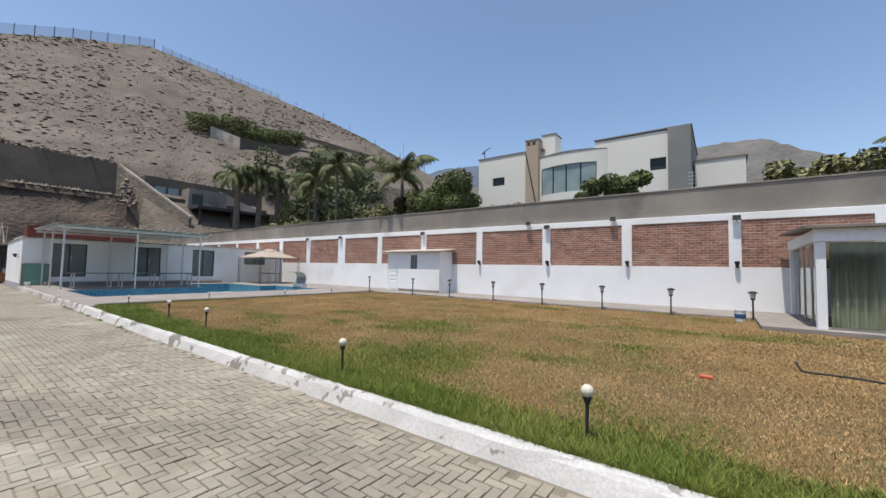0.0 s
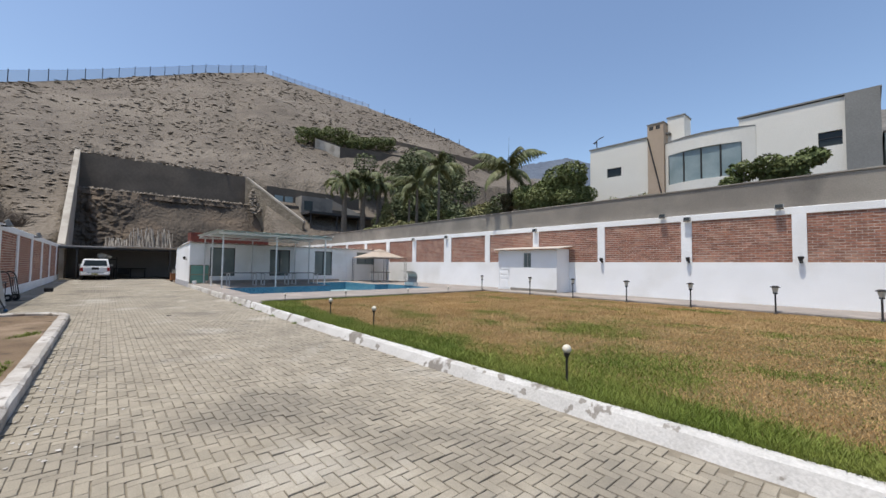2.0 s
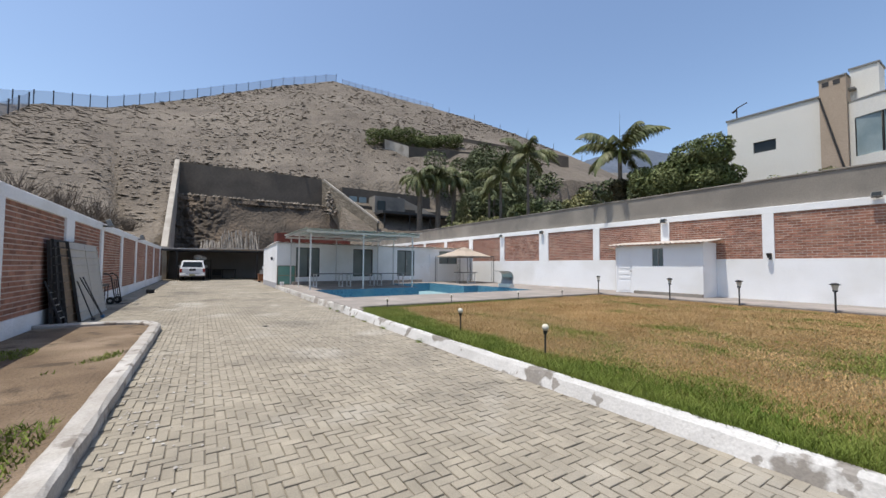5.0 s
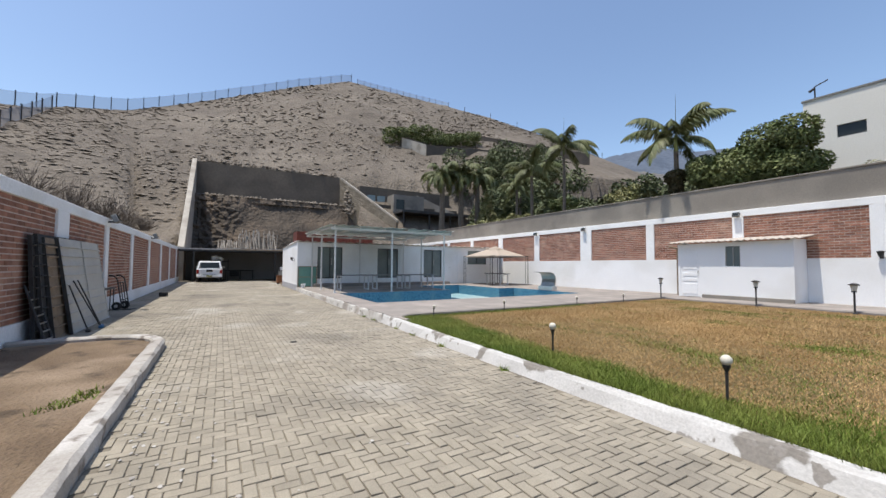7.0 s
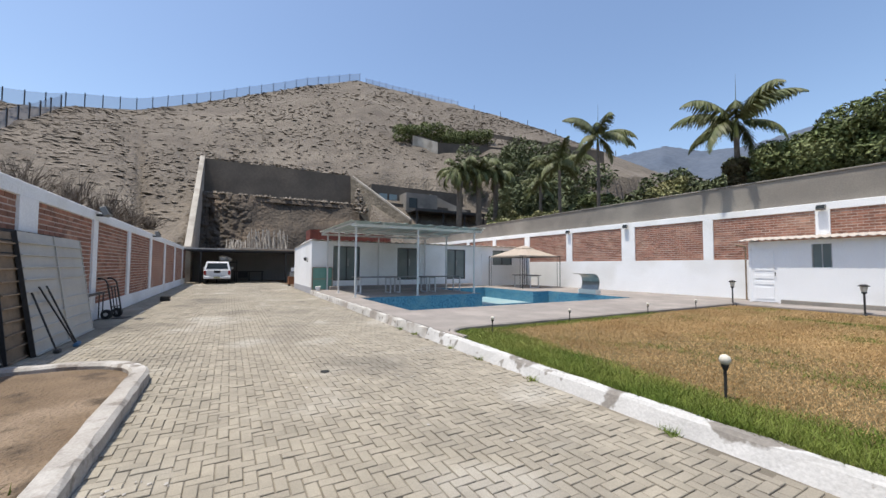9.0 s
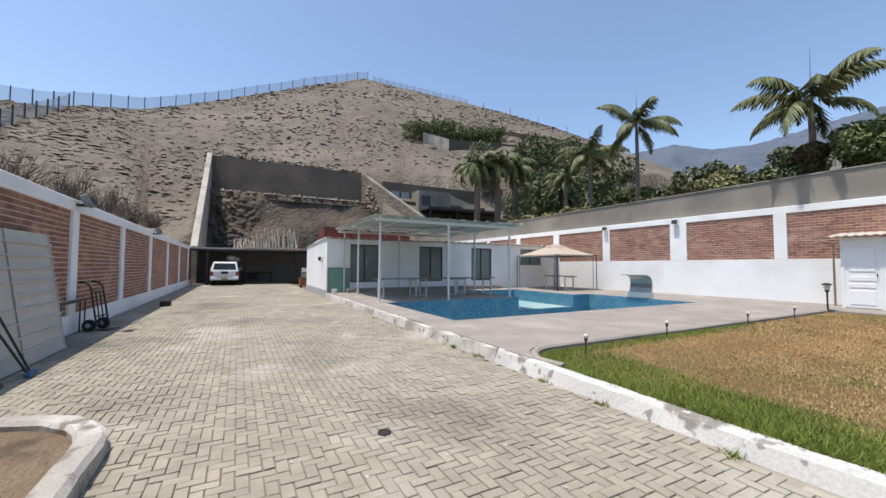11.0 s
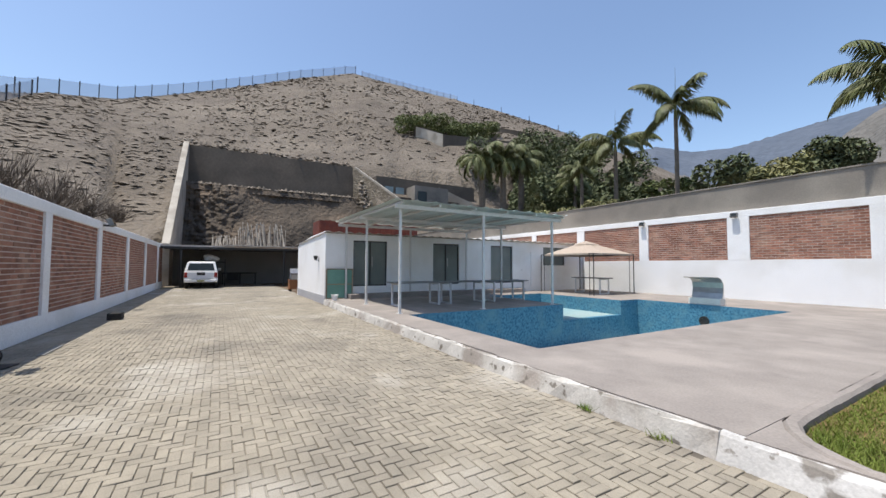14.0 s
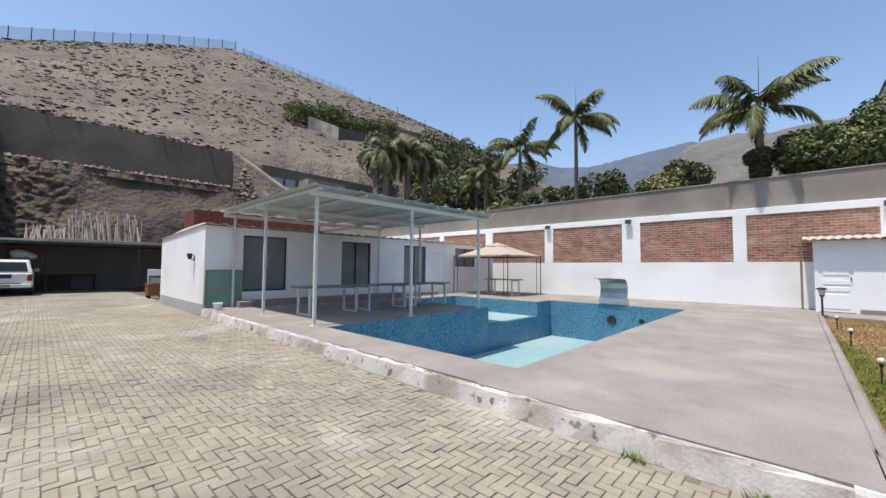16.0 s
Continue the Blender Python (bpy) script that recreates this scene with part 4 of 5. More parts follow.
part("annex", quick_box(-1.0, 1.1, HY + 1, HY + 6, 0, 7.4), CREAM, nh, "low off-white annexe with dark coping")
part("annex_coping", quick_box(-1.05, 1.2, HY + 0.95, HY + 6, 7.402, 7.5), CEMENT, nh)
an = thing("roof_antenna", "thin bent steel aerial on the house roof", "antenna")
bm = bmesh.new()
rod(bm, (-13.2, HY + 0.1, 9.28), (-13.2, HY + 0.1, 9.8), 0.03)
rod(bm, (-13.2, HY + 0.1, 9.8), (-12.75, HY + 0.1, 9.95), 0.03)
rod(bm, (-13.4, HY + 0.1, 9.62), (-13.2, HY + 0.1, 9.72), 0.06)
part("mast", bm, DARKMETAL, an)
fm = thing("electric_fence_mast", "steel electric-fence mast on the neighbour's wall", "mast")
part("mast", quick_rod((-0.85, 17.95, 4.92), (-0.85, 17.95, 5.6), 0.02), STEEL, fm)
for z in (5.1, 5.25, 5.4, 5.55):
    part("arm", quick_box(-1.0, -0.7, 17.93, 17.97, z, z + 0.025), STEEL, fm)

# ---- grey house on the slope ----
gh = thing("concrete_house", "dark grey concrete house on the hillside terrace", "house")
part("lower_wall", quick_box(-66, -58.5, 17.2, 32, 2, 10.2), SHOTCRETE, gh)
part("upper_wall", quick_box(-66, -60, 16.4, 31.5, 10.2, 12.9), SHOTCRETE, gh)
part("bay", quick_box(-60, -57.5, 20.6, 25.5, 9.2, 11.7), CEMENT, gh, "projecting grey concrete bay")
part("canopy", quick_box(-60, -54.5, 20.6, 32, 8.8, 9.15), DARK, gh)
for y in (21, 25, 28.5, 31.8):
    part("column", quick_rod((-54.8, y, 2), (-54.8, y, 8.8), 0.12), DARKMETAL, gh)
for y in (17.5, 19.0):
    w = part("window", quick_box(-59.99, -59.93, y, y + 1.2, 10.6, 11.7), GREENPANE, gh)
    part("frame", quick_box(-59.94, -59.9, y - 0.05, y, 10.6, 11.7), DARKMETAL, w)
w = part("window", quick_box(-57.5, -57.44, 21.0, 22.2, 9.6, 11.0), DARKGLASS, gh)
part("frame", quick_box(-57.45, -57.4, 22.2, 22.26, 9.6, 11.0), DARKMETAL, w)
raked_wall("wall_garden", (-60, 25.5, 12.4), (-55, 33.5, 7.9), 0.3, 5, CEMENT, "pale raked garden wall behind the palms")
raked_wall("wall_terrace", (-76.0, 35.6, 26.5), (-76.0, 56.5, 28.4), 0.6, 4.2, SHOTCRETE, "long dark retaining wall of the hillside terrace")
raked_wall("wall_terrace_end", (-79.6, 31.6, 28.4), (-76.05, 35.55, 26.55), 0.5, 5.5, PALECEM, "pale stone end wall of the hillside terrace")
raked_wall("wall_terrace_back", (-80.5, 31.6, 29.2), (-78.5, 37.0, 27.6), 0.5, 3.5, SHOTCRETE, "dark block wall behind the terrace corner")
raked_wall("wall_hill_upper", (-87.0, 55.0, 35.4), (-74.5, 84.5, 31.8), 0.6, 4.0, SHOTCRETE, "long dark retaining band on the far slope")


# ---- planting ----
def leaf_cloud(lumps, n, size, seed, flat=0.5):
    """Many small leaf quads around the shells of ellipsoid lumps (cx, cy, cz, rx, ry, rz)."""
    rg = np.random.default_rng(seed)
    L = np.array(lumps)
    wts = L[:, 3] * L[:, 5]
    idx = rg.choice(len(L), n, p=wts / wts.sum())
    d = rg.normal(size=(n, 3))
    d /= np.linalg.norm(d, axis=1)[:, None]
    rad = rg.uniform(0.55, 1.08, n) ** 0.6
    c = L[idx, :3] + d * L[idx, 3:] * rad[:, None]
    nrm = d * flat + rg.normal(size=(n, 3)) * 0.6
    nrm[:, 2] += 0.5
    nrm /= np.linalg.norm(nrm, axis=1)[:, None]
    t = np.cross(nrm, rg.normal(size=(n, 3)))
    t /= np.linalg.norm(t, axis=1)[:, None]
    b = np.cross(nrm, t)
    s = size * rg.uniform(0.6, 1.4, n)[:, None]
    quad = np.stack([c - t * s, c + b * s * 0.42, c + t * s, c - b * s * 0.42], axis=1)
    v = quad.reshape(-1, 3)
    return v, np.arange(n * 4).reshape(-1, 4)


def tree(name, x, y, z0, z1, lumps, n, size, material, seed, label, category="tree", trunk_r=0.16):
    t = thing(name, label, category)
    bm = bmesh.new()
    rg = random.Random(seed)
    rod(bm, (x, y, z0), (x, y, z0 + (z1 - z0) * 0.5), trunk_r, trunk_r * 0.7)
    for c in lumps[:7]:
        rod(bm, (x, y, z0 + (z1 - z0) * rg.uniform(0.3, 0.5)), (c[0], c[1], c[2]), trunk_r * 0.5, trunk_r * 0.15, 6)
    part("trunk", bm, BARK, t)
    v, f = leaf_cloud(lumps, n, size, seed)
    cr = from_arrays("crown", v.tolist(), f.tolist(), material)
    cr.parent = t
    return t


def lump_row(x0, x1, y0, y1, z0, z1, r, n, seed):
    rg = random.Random(seed)
    out = []
    for i in range(n):
        s = (i + 0.5) / n
        rr = r * rg.uniform(0.7, 1.25)
        out.append((x0 + (x1 - x0) * s + rg.uniform(-0.4, 0.4), rg.uniform(y0, y1), rg.uniform(z0, z1), rr, rr * 0.9, rr * 0.75))
    return out


tree("broad_tree", -14.6, 20.4, 0, 7, lump_row(-16.5, -12.9, 18.7, 21.4, 5.3, 7.1, 0.8, 32, 11), 42000, 0.085, LEAF, 12, "dense dark green tree overhanging the neighbour's wall")
tree("ficus_bush", -5, 19.5, 0, 5.6, lump_row(-5.6, -2.5, 19, 20, 5.0, 6.0, 0.42, 18, 13), 6500, 0.09, LEAF, 14, "leafy green bush topping the neighbour's wall", "bush", 0.08)
tree("flowering_shrub", -9.5, 19.8, 0, 5.2, lump_row(-11.2, -8.6, 19.5, 20.2, 4.9, 5.3, 0.3, 7, 15), 900, 0.08, LEAFYEL, 16, "sparse shrub with reddish shoots over the wall", "bush", 0.05)
tree("round_tree", -16.5, 25, 0, 8, lump_row(-24.8, -22.0, 31.5, 34.0, 6.4, 9.2, 1.1, 12, 21), 7000, 0.17, LEAFDARK, 22, "dark tree crowns beyond the neighbour's wall")
tree("mango_tree", -21.3, 20.2, 0, 6.4, lump_row(-22.3, -20.3, 19.8, 20.8, 5.1, 6.3, 0.5, 12, 23), 4200, 0.1, LEAFYEL, 24, "rounded yellow-green tree above the wall")
tree("papaya_shrub", -26.6, 21.5, 0, 6.2, lump_row(-28, -25.6, 21, 22, 5.0, 6.2, 0.42, 9, 25), 1500, 0.14, LEAF, 26, "loose green shrub above the wall", "bush", 0.07)
tree("hedge_yellow", -33, 20, 0, 5.4, lump_row(-38, -28.6, 19.3, 20.3, 4.9, 5.5, 0.4, 18, 27), 3200, 0.11, LEAFYEL, 28, "yellow-green hedge along the neighbour's wall", "hedge", 0.05)
tree("conifer", -40.5, 24.5, 2, 9.4, [(-40.5, 24.5, z, r, r, 0.7) for z, r in ((5.4, 1.25), (6.2, 1.15), (7.0, 0.95), (7.8, 0.7), (8.5, 0.42), (9.0, 0.22))], 3600, 0.14, LEAFYEL, 29, "bright green conical tree beside the palms")
for k, (x0, x1, y0, y1, z0, z1, r, n) in enumerate(((-52, -36, 31, 36, 7, 11.5, 1.7, 26), (-46, -30, 26, 30, 5.5, 8.6, 1.3, 24), (-60, -46, 37, 44, 11, 17, 2.0, 26), (-40, -28, 32, 40, 6, 9.5, 1.5, 20))):
    tree("wooded_slope_tree", (x0 + x1) / 2, (y0 + y1) / 2, 0, z1, lump_row(x0, x1, y0, y1, z0, z1, r, n, 31 + k), 7500, 0.26, LEAFDARK, 41 + k, "dark green garden trees on the slope")
tree("terrace_garden", -80, 38, 22, 29, [(-81.5 + 2.0 * math.sin(k * 2.3), 29.5 + 0.5 * k + 0.6 * math.sin(k * 5.1), 28.3 + 0.045 * k + 0.9 * (k * 7 % 5) / 1.7, 1.5, 1.4, 1.0) for k in range(46)], 19000, 0.2, LEAF, 58, "mixed green shrubs filling the hillside terrace", "bush")
tree("wooded_slope_tree", -62, 40, 8, 20, lump_row(-72, -50, 33, 50, 12.5, 20.5, 2.1, 34, 59), 12000, 0.28, LEAFDARK, 60, "dark green garden trees on the slope")
tree("wooded_slope_tree", -66, 50, 14, 25, lump_row(-72, -60, 42, 60, 19.5, 25.0, 2.0, 26, 61), 9000, 0.28, LEAFDARK, 62, "dark green garden trees below the terrace wall")
tree("far_yellow_tree", 5, 28, 0, 8, lump_row(2, 8.5, 26, 29, 5.6, 7.6, 0.9, 14, 55), 3600, 0.2, LEAFYEL, 56, "yellow-green tree beyond the neighbour's wall")


def dry_bush(x, y, z, r, seed):
    t = thing("dry_bush", "leafless grey-brown dry bush on the slope", "bush", "dry bushes on the slope")
    rg = random.Random(seed)
    bm = bmesh.new()
    for i in range(70):
        a, e = rg.uniform(0, 6.28), rg.uniform(0.25, 1.45)
        l = r * rg.uniform(0.5, 1.1)
        d = Vector((math.cos(a) * math.cos(e), math.sin(a) * math.cos(e), math.sin(e)))
        p0 = Vector((x + rg.uniform(-0.3, 0.3), y + rg.uniform(-0.3, 0.3), z))
        mid = p0 + d * l * 0.55
        rod(bm, p0, mid, 0.028, 0.018, 4)
        for q in range(3):
            e2 = Vector((rg.uniform(-1, 1), rg.uniform(-1, 1), rg.uniform(-0.2, 1)))
            rod(bm, mid, mid + (d + e2 * 0.7).normalized() * l * 0.5, 0.014, 0.006, 4)
    part("bramble", bm, TWIG, t)
    return t


for k, (x, y, r) in enumerate(((-40, -7.5, 2.2), (-38, -8.6, 2.4), (-36.5, -6.8, 1.6), (-42.5, -6.8, 1.8), (-33.5, -7.8, 1.8), (-36, -10, 2.4), (-45, -6.0, 1.3), (-30, -8.5, 1.7))):
    dry_bush(x, y, 3.2 + 0.35 * (-6.5 - y) + (0.12 * (-36 - x)), r, 60 + k)


def palm(x, y, z0, z_top, frond, n, seed, label, trunk_r=0.14, droop=1.0, material=PALMLEAF):
    t = thing("palm_tree", label, "palm", "palms")
    rg = random.Random(seed)
    bm = bmesh.new()
    h = z_top - z0
    prev = None
    for i in range(25):
        s = i / 24
        r = trunk_r * (1.25 - 0.45 * s) * (1.06 if i % 2 else 0.97)
        ring = [bm.verts.new((x + 0.12 * math.sin(s * 2) + r * math.cos(k * math.pi / 5), y + r * math.sin(k * math.pi / 5), z0 + h * s)) for k in range(10)]
        if prev:
            for k in range(10):
                bm.faces.new((prev[k], prev[(k + 1) % 10], ring[(k + 1) % 10], ring[k]))
        prev = ring
    bm.faces.new(prev)
    part("trunk", bm, BARK, t)
    top = Vector((x + 0.12 * math.sin(2), y, z_top))
    part("crownshaft", quick_rod(top - Vector((0, 0, 0.1)), top + Vector((0, 0, frond * 0.28)), trunk_r * 0.85, trunk_r * 0.35, 10), LEAF, t)
    part("spear", quick_rod(top + Vector((0, 0, frond * 0.25)), top + Vector((0.03, 0, frond * 0.95)), 0.022, 0.004, 5), PALMLEAF, t)
    for k in range(n):
        a = 2 * math.pi * (k + rg.uniform(-0.25, 0.25)) / n
        e = rg.uniform(0.15, 1.25) if k % 3 else rg.uniform(-0.25, 0.3)
        L = frond * rg.uniform(0.85, 1.1)
        verts, faces = [], []
        p = top + Vector((0, 0, frond * 0.2))
        side = Vector((-math.sin(a), math.cos(a), 0))
        m = 26
        pts = []
        ang = e
        for i in range(m + 1):
            pts.append(p.copy())
            p = p + Vector((math.cos(a) * math.cos(ang), math.sin(a) * math.cos(ang), math.sin(ang))) * (L / m)
            ang -= droop * 1.75 / m * (0.4 + 1.2 * i / m)
        for i in range(m):
            w = 0.022 * (1 - i / m) + 0.004
            j = len(verts)
            verts += [tuple(pts[i] - side * w), tuple(pts[i] + side * w), tuple(pts[i + 1] + side * w), tuple(pts[i + 1] - side * w)]
            faces.append((j, j + 1, j + 2, j + 3))
            if i < 3:
                continue
            fwd = (pts[i + 1] - pts[i]).normalized()
            ll = L * 0.24 * math.sin(math.pi * min(1, 0.16 + 0.84 * i / m)) + 0.04
            for sg in (-1, 1):
                for o in (0.0, 0.33, 0.66):
                    base = pts[i].lerp(pts[i + 1], o)
                    d = (side * sg * 0.6 + fwd * 0.5 + Vector((0, 0, rg.uniform(-1.3, -0.45)))).normalized() * ll * rg.uniform(0.8, 1.1)
                    wd = fwd * L * 0.012
                    j = len(verts)
                    tip = base + d + Vector((0, 0, -0.12 * ll))
                    mid = base + d * 0.5
                    verts += [tuple(base - wd), tuple(base + wd), tuple(mid + wd), tuple(tip), tuple(mid - wd)]
                    faces.append((j, j + 1, j + 2, j + 3, j + 4))
        fr = from_arrays("frond", verts, faces, material)
        fr.parent = t
    return t


palm(-17.5, 18.95, 0, 7.35, 2.95, 12, 75, "feathery palm with a dark bulky trunk behind the wall", 0.13)
palm(-25.3, 19.6, 0, 9.25, 2.7, 12, 72, "tall slender feather palm behind the wall", 0.11)
palm(-29.4, 20.5, 0, 8.7, 2.7, 12, 73, "feather palm behind the neighbour's wall", 0.13)
for k, (y, zt) in enumerate(((19.6, 10.6), (22.0, 10.8), (24.2, 11.0))):
    palm(-42, y, 2, zt, 3.2, 20, 74 + k, "drooping feather palm beside the hillside house", 0.3, 1.6)
palm(-38, 27, 2, 9.0, 2.4, 14, 78, "feather palm among the garden trees", 0.16)
palm(-34, 23, 2, 8.6, 2.0, 12, 79, "feather palm among the garden trees", 0.13)
palm(8, 27, 0, 7.2, 2.4, 14, 80, "wind-blown palm beyond the neighbour's wall", 0.15)
fern = thing("fern_clump", "dark clump of epiphytes on the palm trunk", "plant")
v, f = leaf_cloud([(-17.42, 18.95, 5.95, 0.5, 0.5, 0.36), (-17.42, 18.95, 5.4, 0.32, 0.32, 0.55)], 3200, 0.1, 81)
ob = from_arrays("leaves", v.tolist(), f.tolist(), mat("brown_dead_foliage", (0.10, 0.075, 0.04), (0.06, 0.06, 0.025), 3, 0.8, 0.0, 30, spread=0.4))
ob.parent = fern

# ---- fence along the ridge ----
MESHM = bpy.data.materials.new("chain_link_mesh")
MESHM.use_nodes = True
mb = MESHM.node_tree.nodes["Principled BSDF"]
mb.inputs["Base Color"].default_value = (0.42, 0.50, 0.60, 1)
mb.inputs["Roughness"].default_value = 0.7
mb.inputs["Alpha"].default_value = 0.42


def hill_top(az, off=0.0):
    r = float(np.interp(az, RIDGE_AZ, RIDGE_R)) + off
    z, k = hill_height(az, r)
    a = radians(az)
    x, y = HC[0] - r * math.cos(a), HC[1] + r * math.sin(a)
    return Vector((x, y, z))


fence = thing("ridge_fence", "chain-link fence on dark posts along the ridge", "fence")
n = 27
line = [hill_top(-22 + (16.6 + 22) * i / (n - 1)) for i in range(n)]
for i, p in enumerate(line):
    part("post", quick_box(p.x - 0.08, p.x + 0.08, p.y - 0.08, p.y + 0.08, p.z - 0.8, p.z + 3.0), DARKMETAL, fence)
verts, faces = [], []
for a, b in zip(line, line[1:]):
    j = len(verts)
    verts += [(a.x, a.y, a.z - 0.2), (b.x, b.y, b.z - 0.2), (b.x, b.y, b.z + 2.8), (a.x, a.y, a.z + 2.8)]
    faces.append((j, j + 1, j + 2, j + 3))
ob = from_arrays("mesh", verts, faces, MESHM)
ob.parent = fence
fence2 = thing("ridge_fence", "lower run of wire fence over the ridge", "fence")
line = [hill_top(17.5 + 14 * i / 14) for i in range(15)] + [hill_top(34 + 4 * i) for i in range(6)]
for i, p in enumerate(line):
    part("post", quick_box(p.x - 0.06, p.x + 0.06, p.y - 0.06, p.y + 0.06, p.z - 0.8, p.z + 1.9), DARKMETAL, fence2)
verts, faces = [], []
for a, b in zip(line[:15], line[1:15]):
    j = len(verts)
    verts += [(a.x, a.y, a.z), (b.x, b.y, b.z), (b.x, b.y, b.z + 1.7), (a.x, a.y, a.z + 1.7)]
    faces.append((j, j + 1, j + 2, j + 3))
ob = from_arrays("mesh", verts, faces, MESHM)
ob.parent = fence2
fence3 = thing("slope_fence", "fence running down the slope from the ridge", "fence")
for i in range(9):
    d = 106 - 5.5 * i
    az = -16.4 - 0.75 * i
    z, k = hill_height(az, d)
    a = radians(az)
    x, y = HC[0] - d * math.cos(a), HC[1] + d * math.sin(a)
    part("post", quick_box(x - 0.1, x + 0.1, y - 0.1, y + 0.1, z - 1, z + 2.6), DARKMETAL, fence3)
    if i:
        ob = from_arrays("mesh", [(px, py, pz), (x, y, z), (x, y, z + 2.4), (px, py, pz + 2.4)], [(0, 1, 2, 3)], MESHM)
        ob.parent = fence3
    px, py, pz = x, y, z

# ---- carport, pickup and clutter at the end of the drive ----
cp = thing("carport", "low dark carport with a sheet roof under the rock", "carport")
part("back_wall", quick_box(-50.2, -50, LEFT_Y, 9, -0.05, 2.7), GREYPAINT, cp)
part("roof", quick_box(-50.2, -44.4, LEFT_Y - 0.1, 9, 2.68, 2.78), FIBRE, cp)
part("front_beam", quick_box(-44.5, -44.38, LEFT_Y - 0.1, 9, 2.55, 2.675), DARKMETAL, cp)
for y in (-2.6, 3.6, 8.0):
    part("post", quick_box(-44.5, -44.4, y - 0.05, y + 0.05, -0.012, 2.55), DARKMETAL, cp)
for x in (-46.2, -48.2):
    part("rafter", quick_box(x, x + 0.1, LEFT_Y, 9, 2.56, 2.678), DARKMETAL, cp)
part("ledge_sheet", quick_box(-44.6, -44.2, -0.2, 8.5, 2.78, 2.84), FIBRE, cp, "pale sheet edge on the roof")
DRIFT = mat("weathered_grey_wood", (0.29, 0.265, 0.23), (0.20, 0.18, 0.155), 5, 0.9, 0.2, 60, spread=0.2)
rg = random.Random(90)
for i in range(70):
    y = -0.9 + 4.7 * i / 69 + rg.uniform(-0.05, 0.05)
    h = rg.uniform(0.6, 0.9) if i < 22 else rg.uniform(1.1, 2.0)
    st = thing("wooden_pole", "weathered grey wooden pole stacked on the carport", "pole", "poles on the carport")
    part("pole", quick_rod((-45.2 + rg.uniform(-0.3, 0.3), y, 2.77), (-45.9 + rg.uniform(-0.4, 0.2), y + rg.uniform(-0.16, 0.16), 2.77 + h), rg.uniform(0.02, 0.045), None, 6), DRIFT, st)
bench = thing("workbench", "dark workbench with clutter under the carport", "bench")
part("worktop", quick_box(-49.6, -48.9, -0.3, 2.2, 0.82, 0.9), DARK, bench)
for y in (-0.2, 1.0, 2.1):
    part("leg", quick_box(-49.5, -49.0, y - 0.04, y + 0.04, -0.012, 0.82), DARKMETAL, bench)
part("drawer_box", quick_box(-49.5, -49.0, 0.1, 0.9, 0.3, 0.8), DARK, bench)
sc = thing("screen_wall", "low pale panel wall beside the carport", "wall", "", "structure")
for i in range(5):
    part("panel", quick_box(-44.2, -44.1, 4.0 + 0.9 * i, 4.86 + 0.9 * i, -0.02, 1.25, 0.01), WHITE, sc)
tl = thing("wooden_cart", "varnished wooden box cart with a cooler on top", "cart", "", "", pose(-38.2, 3.35, -0.012))
part("box", quick_box(-0.3, 0.3, -0.32, 0.32, 0.12, 0.62, 0.01), CARTWOOD, tl)
part("shelf_edge", quick_box(-0.33, 0.33, -0.35, 0.35, 0.62, 0.66), CARTWOOD, tl)
part("cooler", quick_box(-0.2, 0.2, -0.22, 0.22, 0.66, 0.98, 0.03), STEEL, tl)
part("cooler_lid", quick_box(-0.22, 0.22, -0.24, 0.24, 0.98, 1.03, 0.02), DARKMETAL, tl)
for a in (-0.22, 0.22):
    for b in (-0.24, 0.24):
        part("wheel", quick_rod((a - 0.03, b, 0.065), (a + 0.03, b, 0.065), 0.065, None, 12), RUBBER, tl)

tk = thing("pickup_truck", "white double-cab pickup with a canopy seen from behind", "car", "", "", pose(-43.0, -1.43, -0.012))
# the truck's own frame: x runs from the rear (0) to the front (-5.2)
body = part("body", prism([(0.0, 0.5), (0.02, 1.08), (-1.6, 1.12), (-3.6, 1.1), (-5.0, 1.0), (-5.2, 0.75), (-5.15, 0.45), (-4.6, 0.38), (-0.2, 0.4)], "y", -0.9, 0.9), TRUCKPAINT, tk)
bmv = body.modifiers.new("bevel", "BEVEL")
bmv.width, bmv.segments = 0.06, 3
cab = prism([(-0.08, 1.1), (-0.32, 1.68), (-1.5, 1.74), (-3.0, 1.72), (-3.85, 1.12)], "y", -0.88, 0.88)
for v in cab.verts:
    if v.co.z > 1.5:
        v.co.y *= 0.84
ob = part("canopy", cab, TRUCKPAINT, tk)
bmv = ob.modifiers.new("bevel", "BEVEL")
bmv.width, bmv.segments = 0.05, 3


def slanted(y0, y1, s0, s1, off, name, material, parent, label=""):
    bm = bmesh.new()
    a, b = Vector((-0.08 + off, 0, 1.1)), Vector((-0.32 + off, 0, 1.68))
    p, q = a.lerp(b, s0), a.lerp(b, s1)
    k0, k1 = 1 - 0.16 * s0, 1 - 0.16 * s1
    vs = [bm.verts.new(v) for v in ((p.x, y0 * k0, p.z), (p.x, y1 * k0, p.z), (q.x, y1 * k1, q.z), (q.x, y0 * k1, q.z))]
    f = bm.faces.new(vs)
    r = bmesh.ops.extrude_face_region(bm, geom=[f])
    bmesh.ops.translate(bm, vec=(-0.02, 0, 0), verts=[v for v in r["geom"] if isinstance(v, bmesh.types.BMVert)])
    bmesh.ops.recalc_face_normals(bm, faces=bm.faces)
    return part(name, bm, material, parent, label)


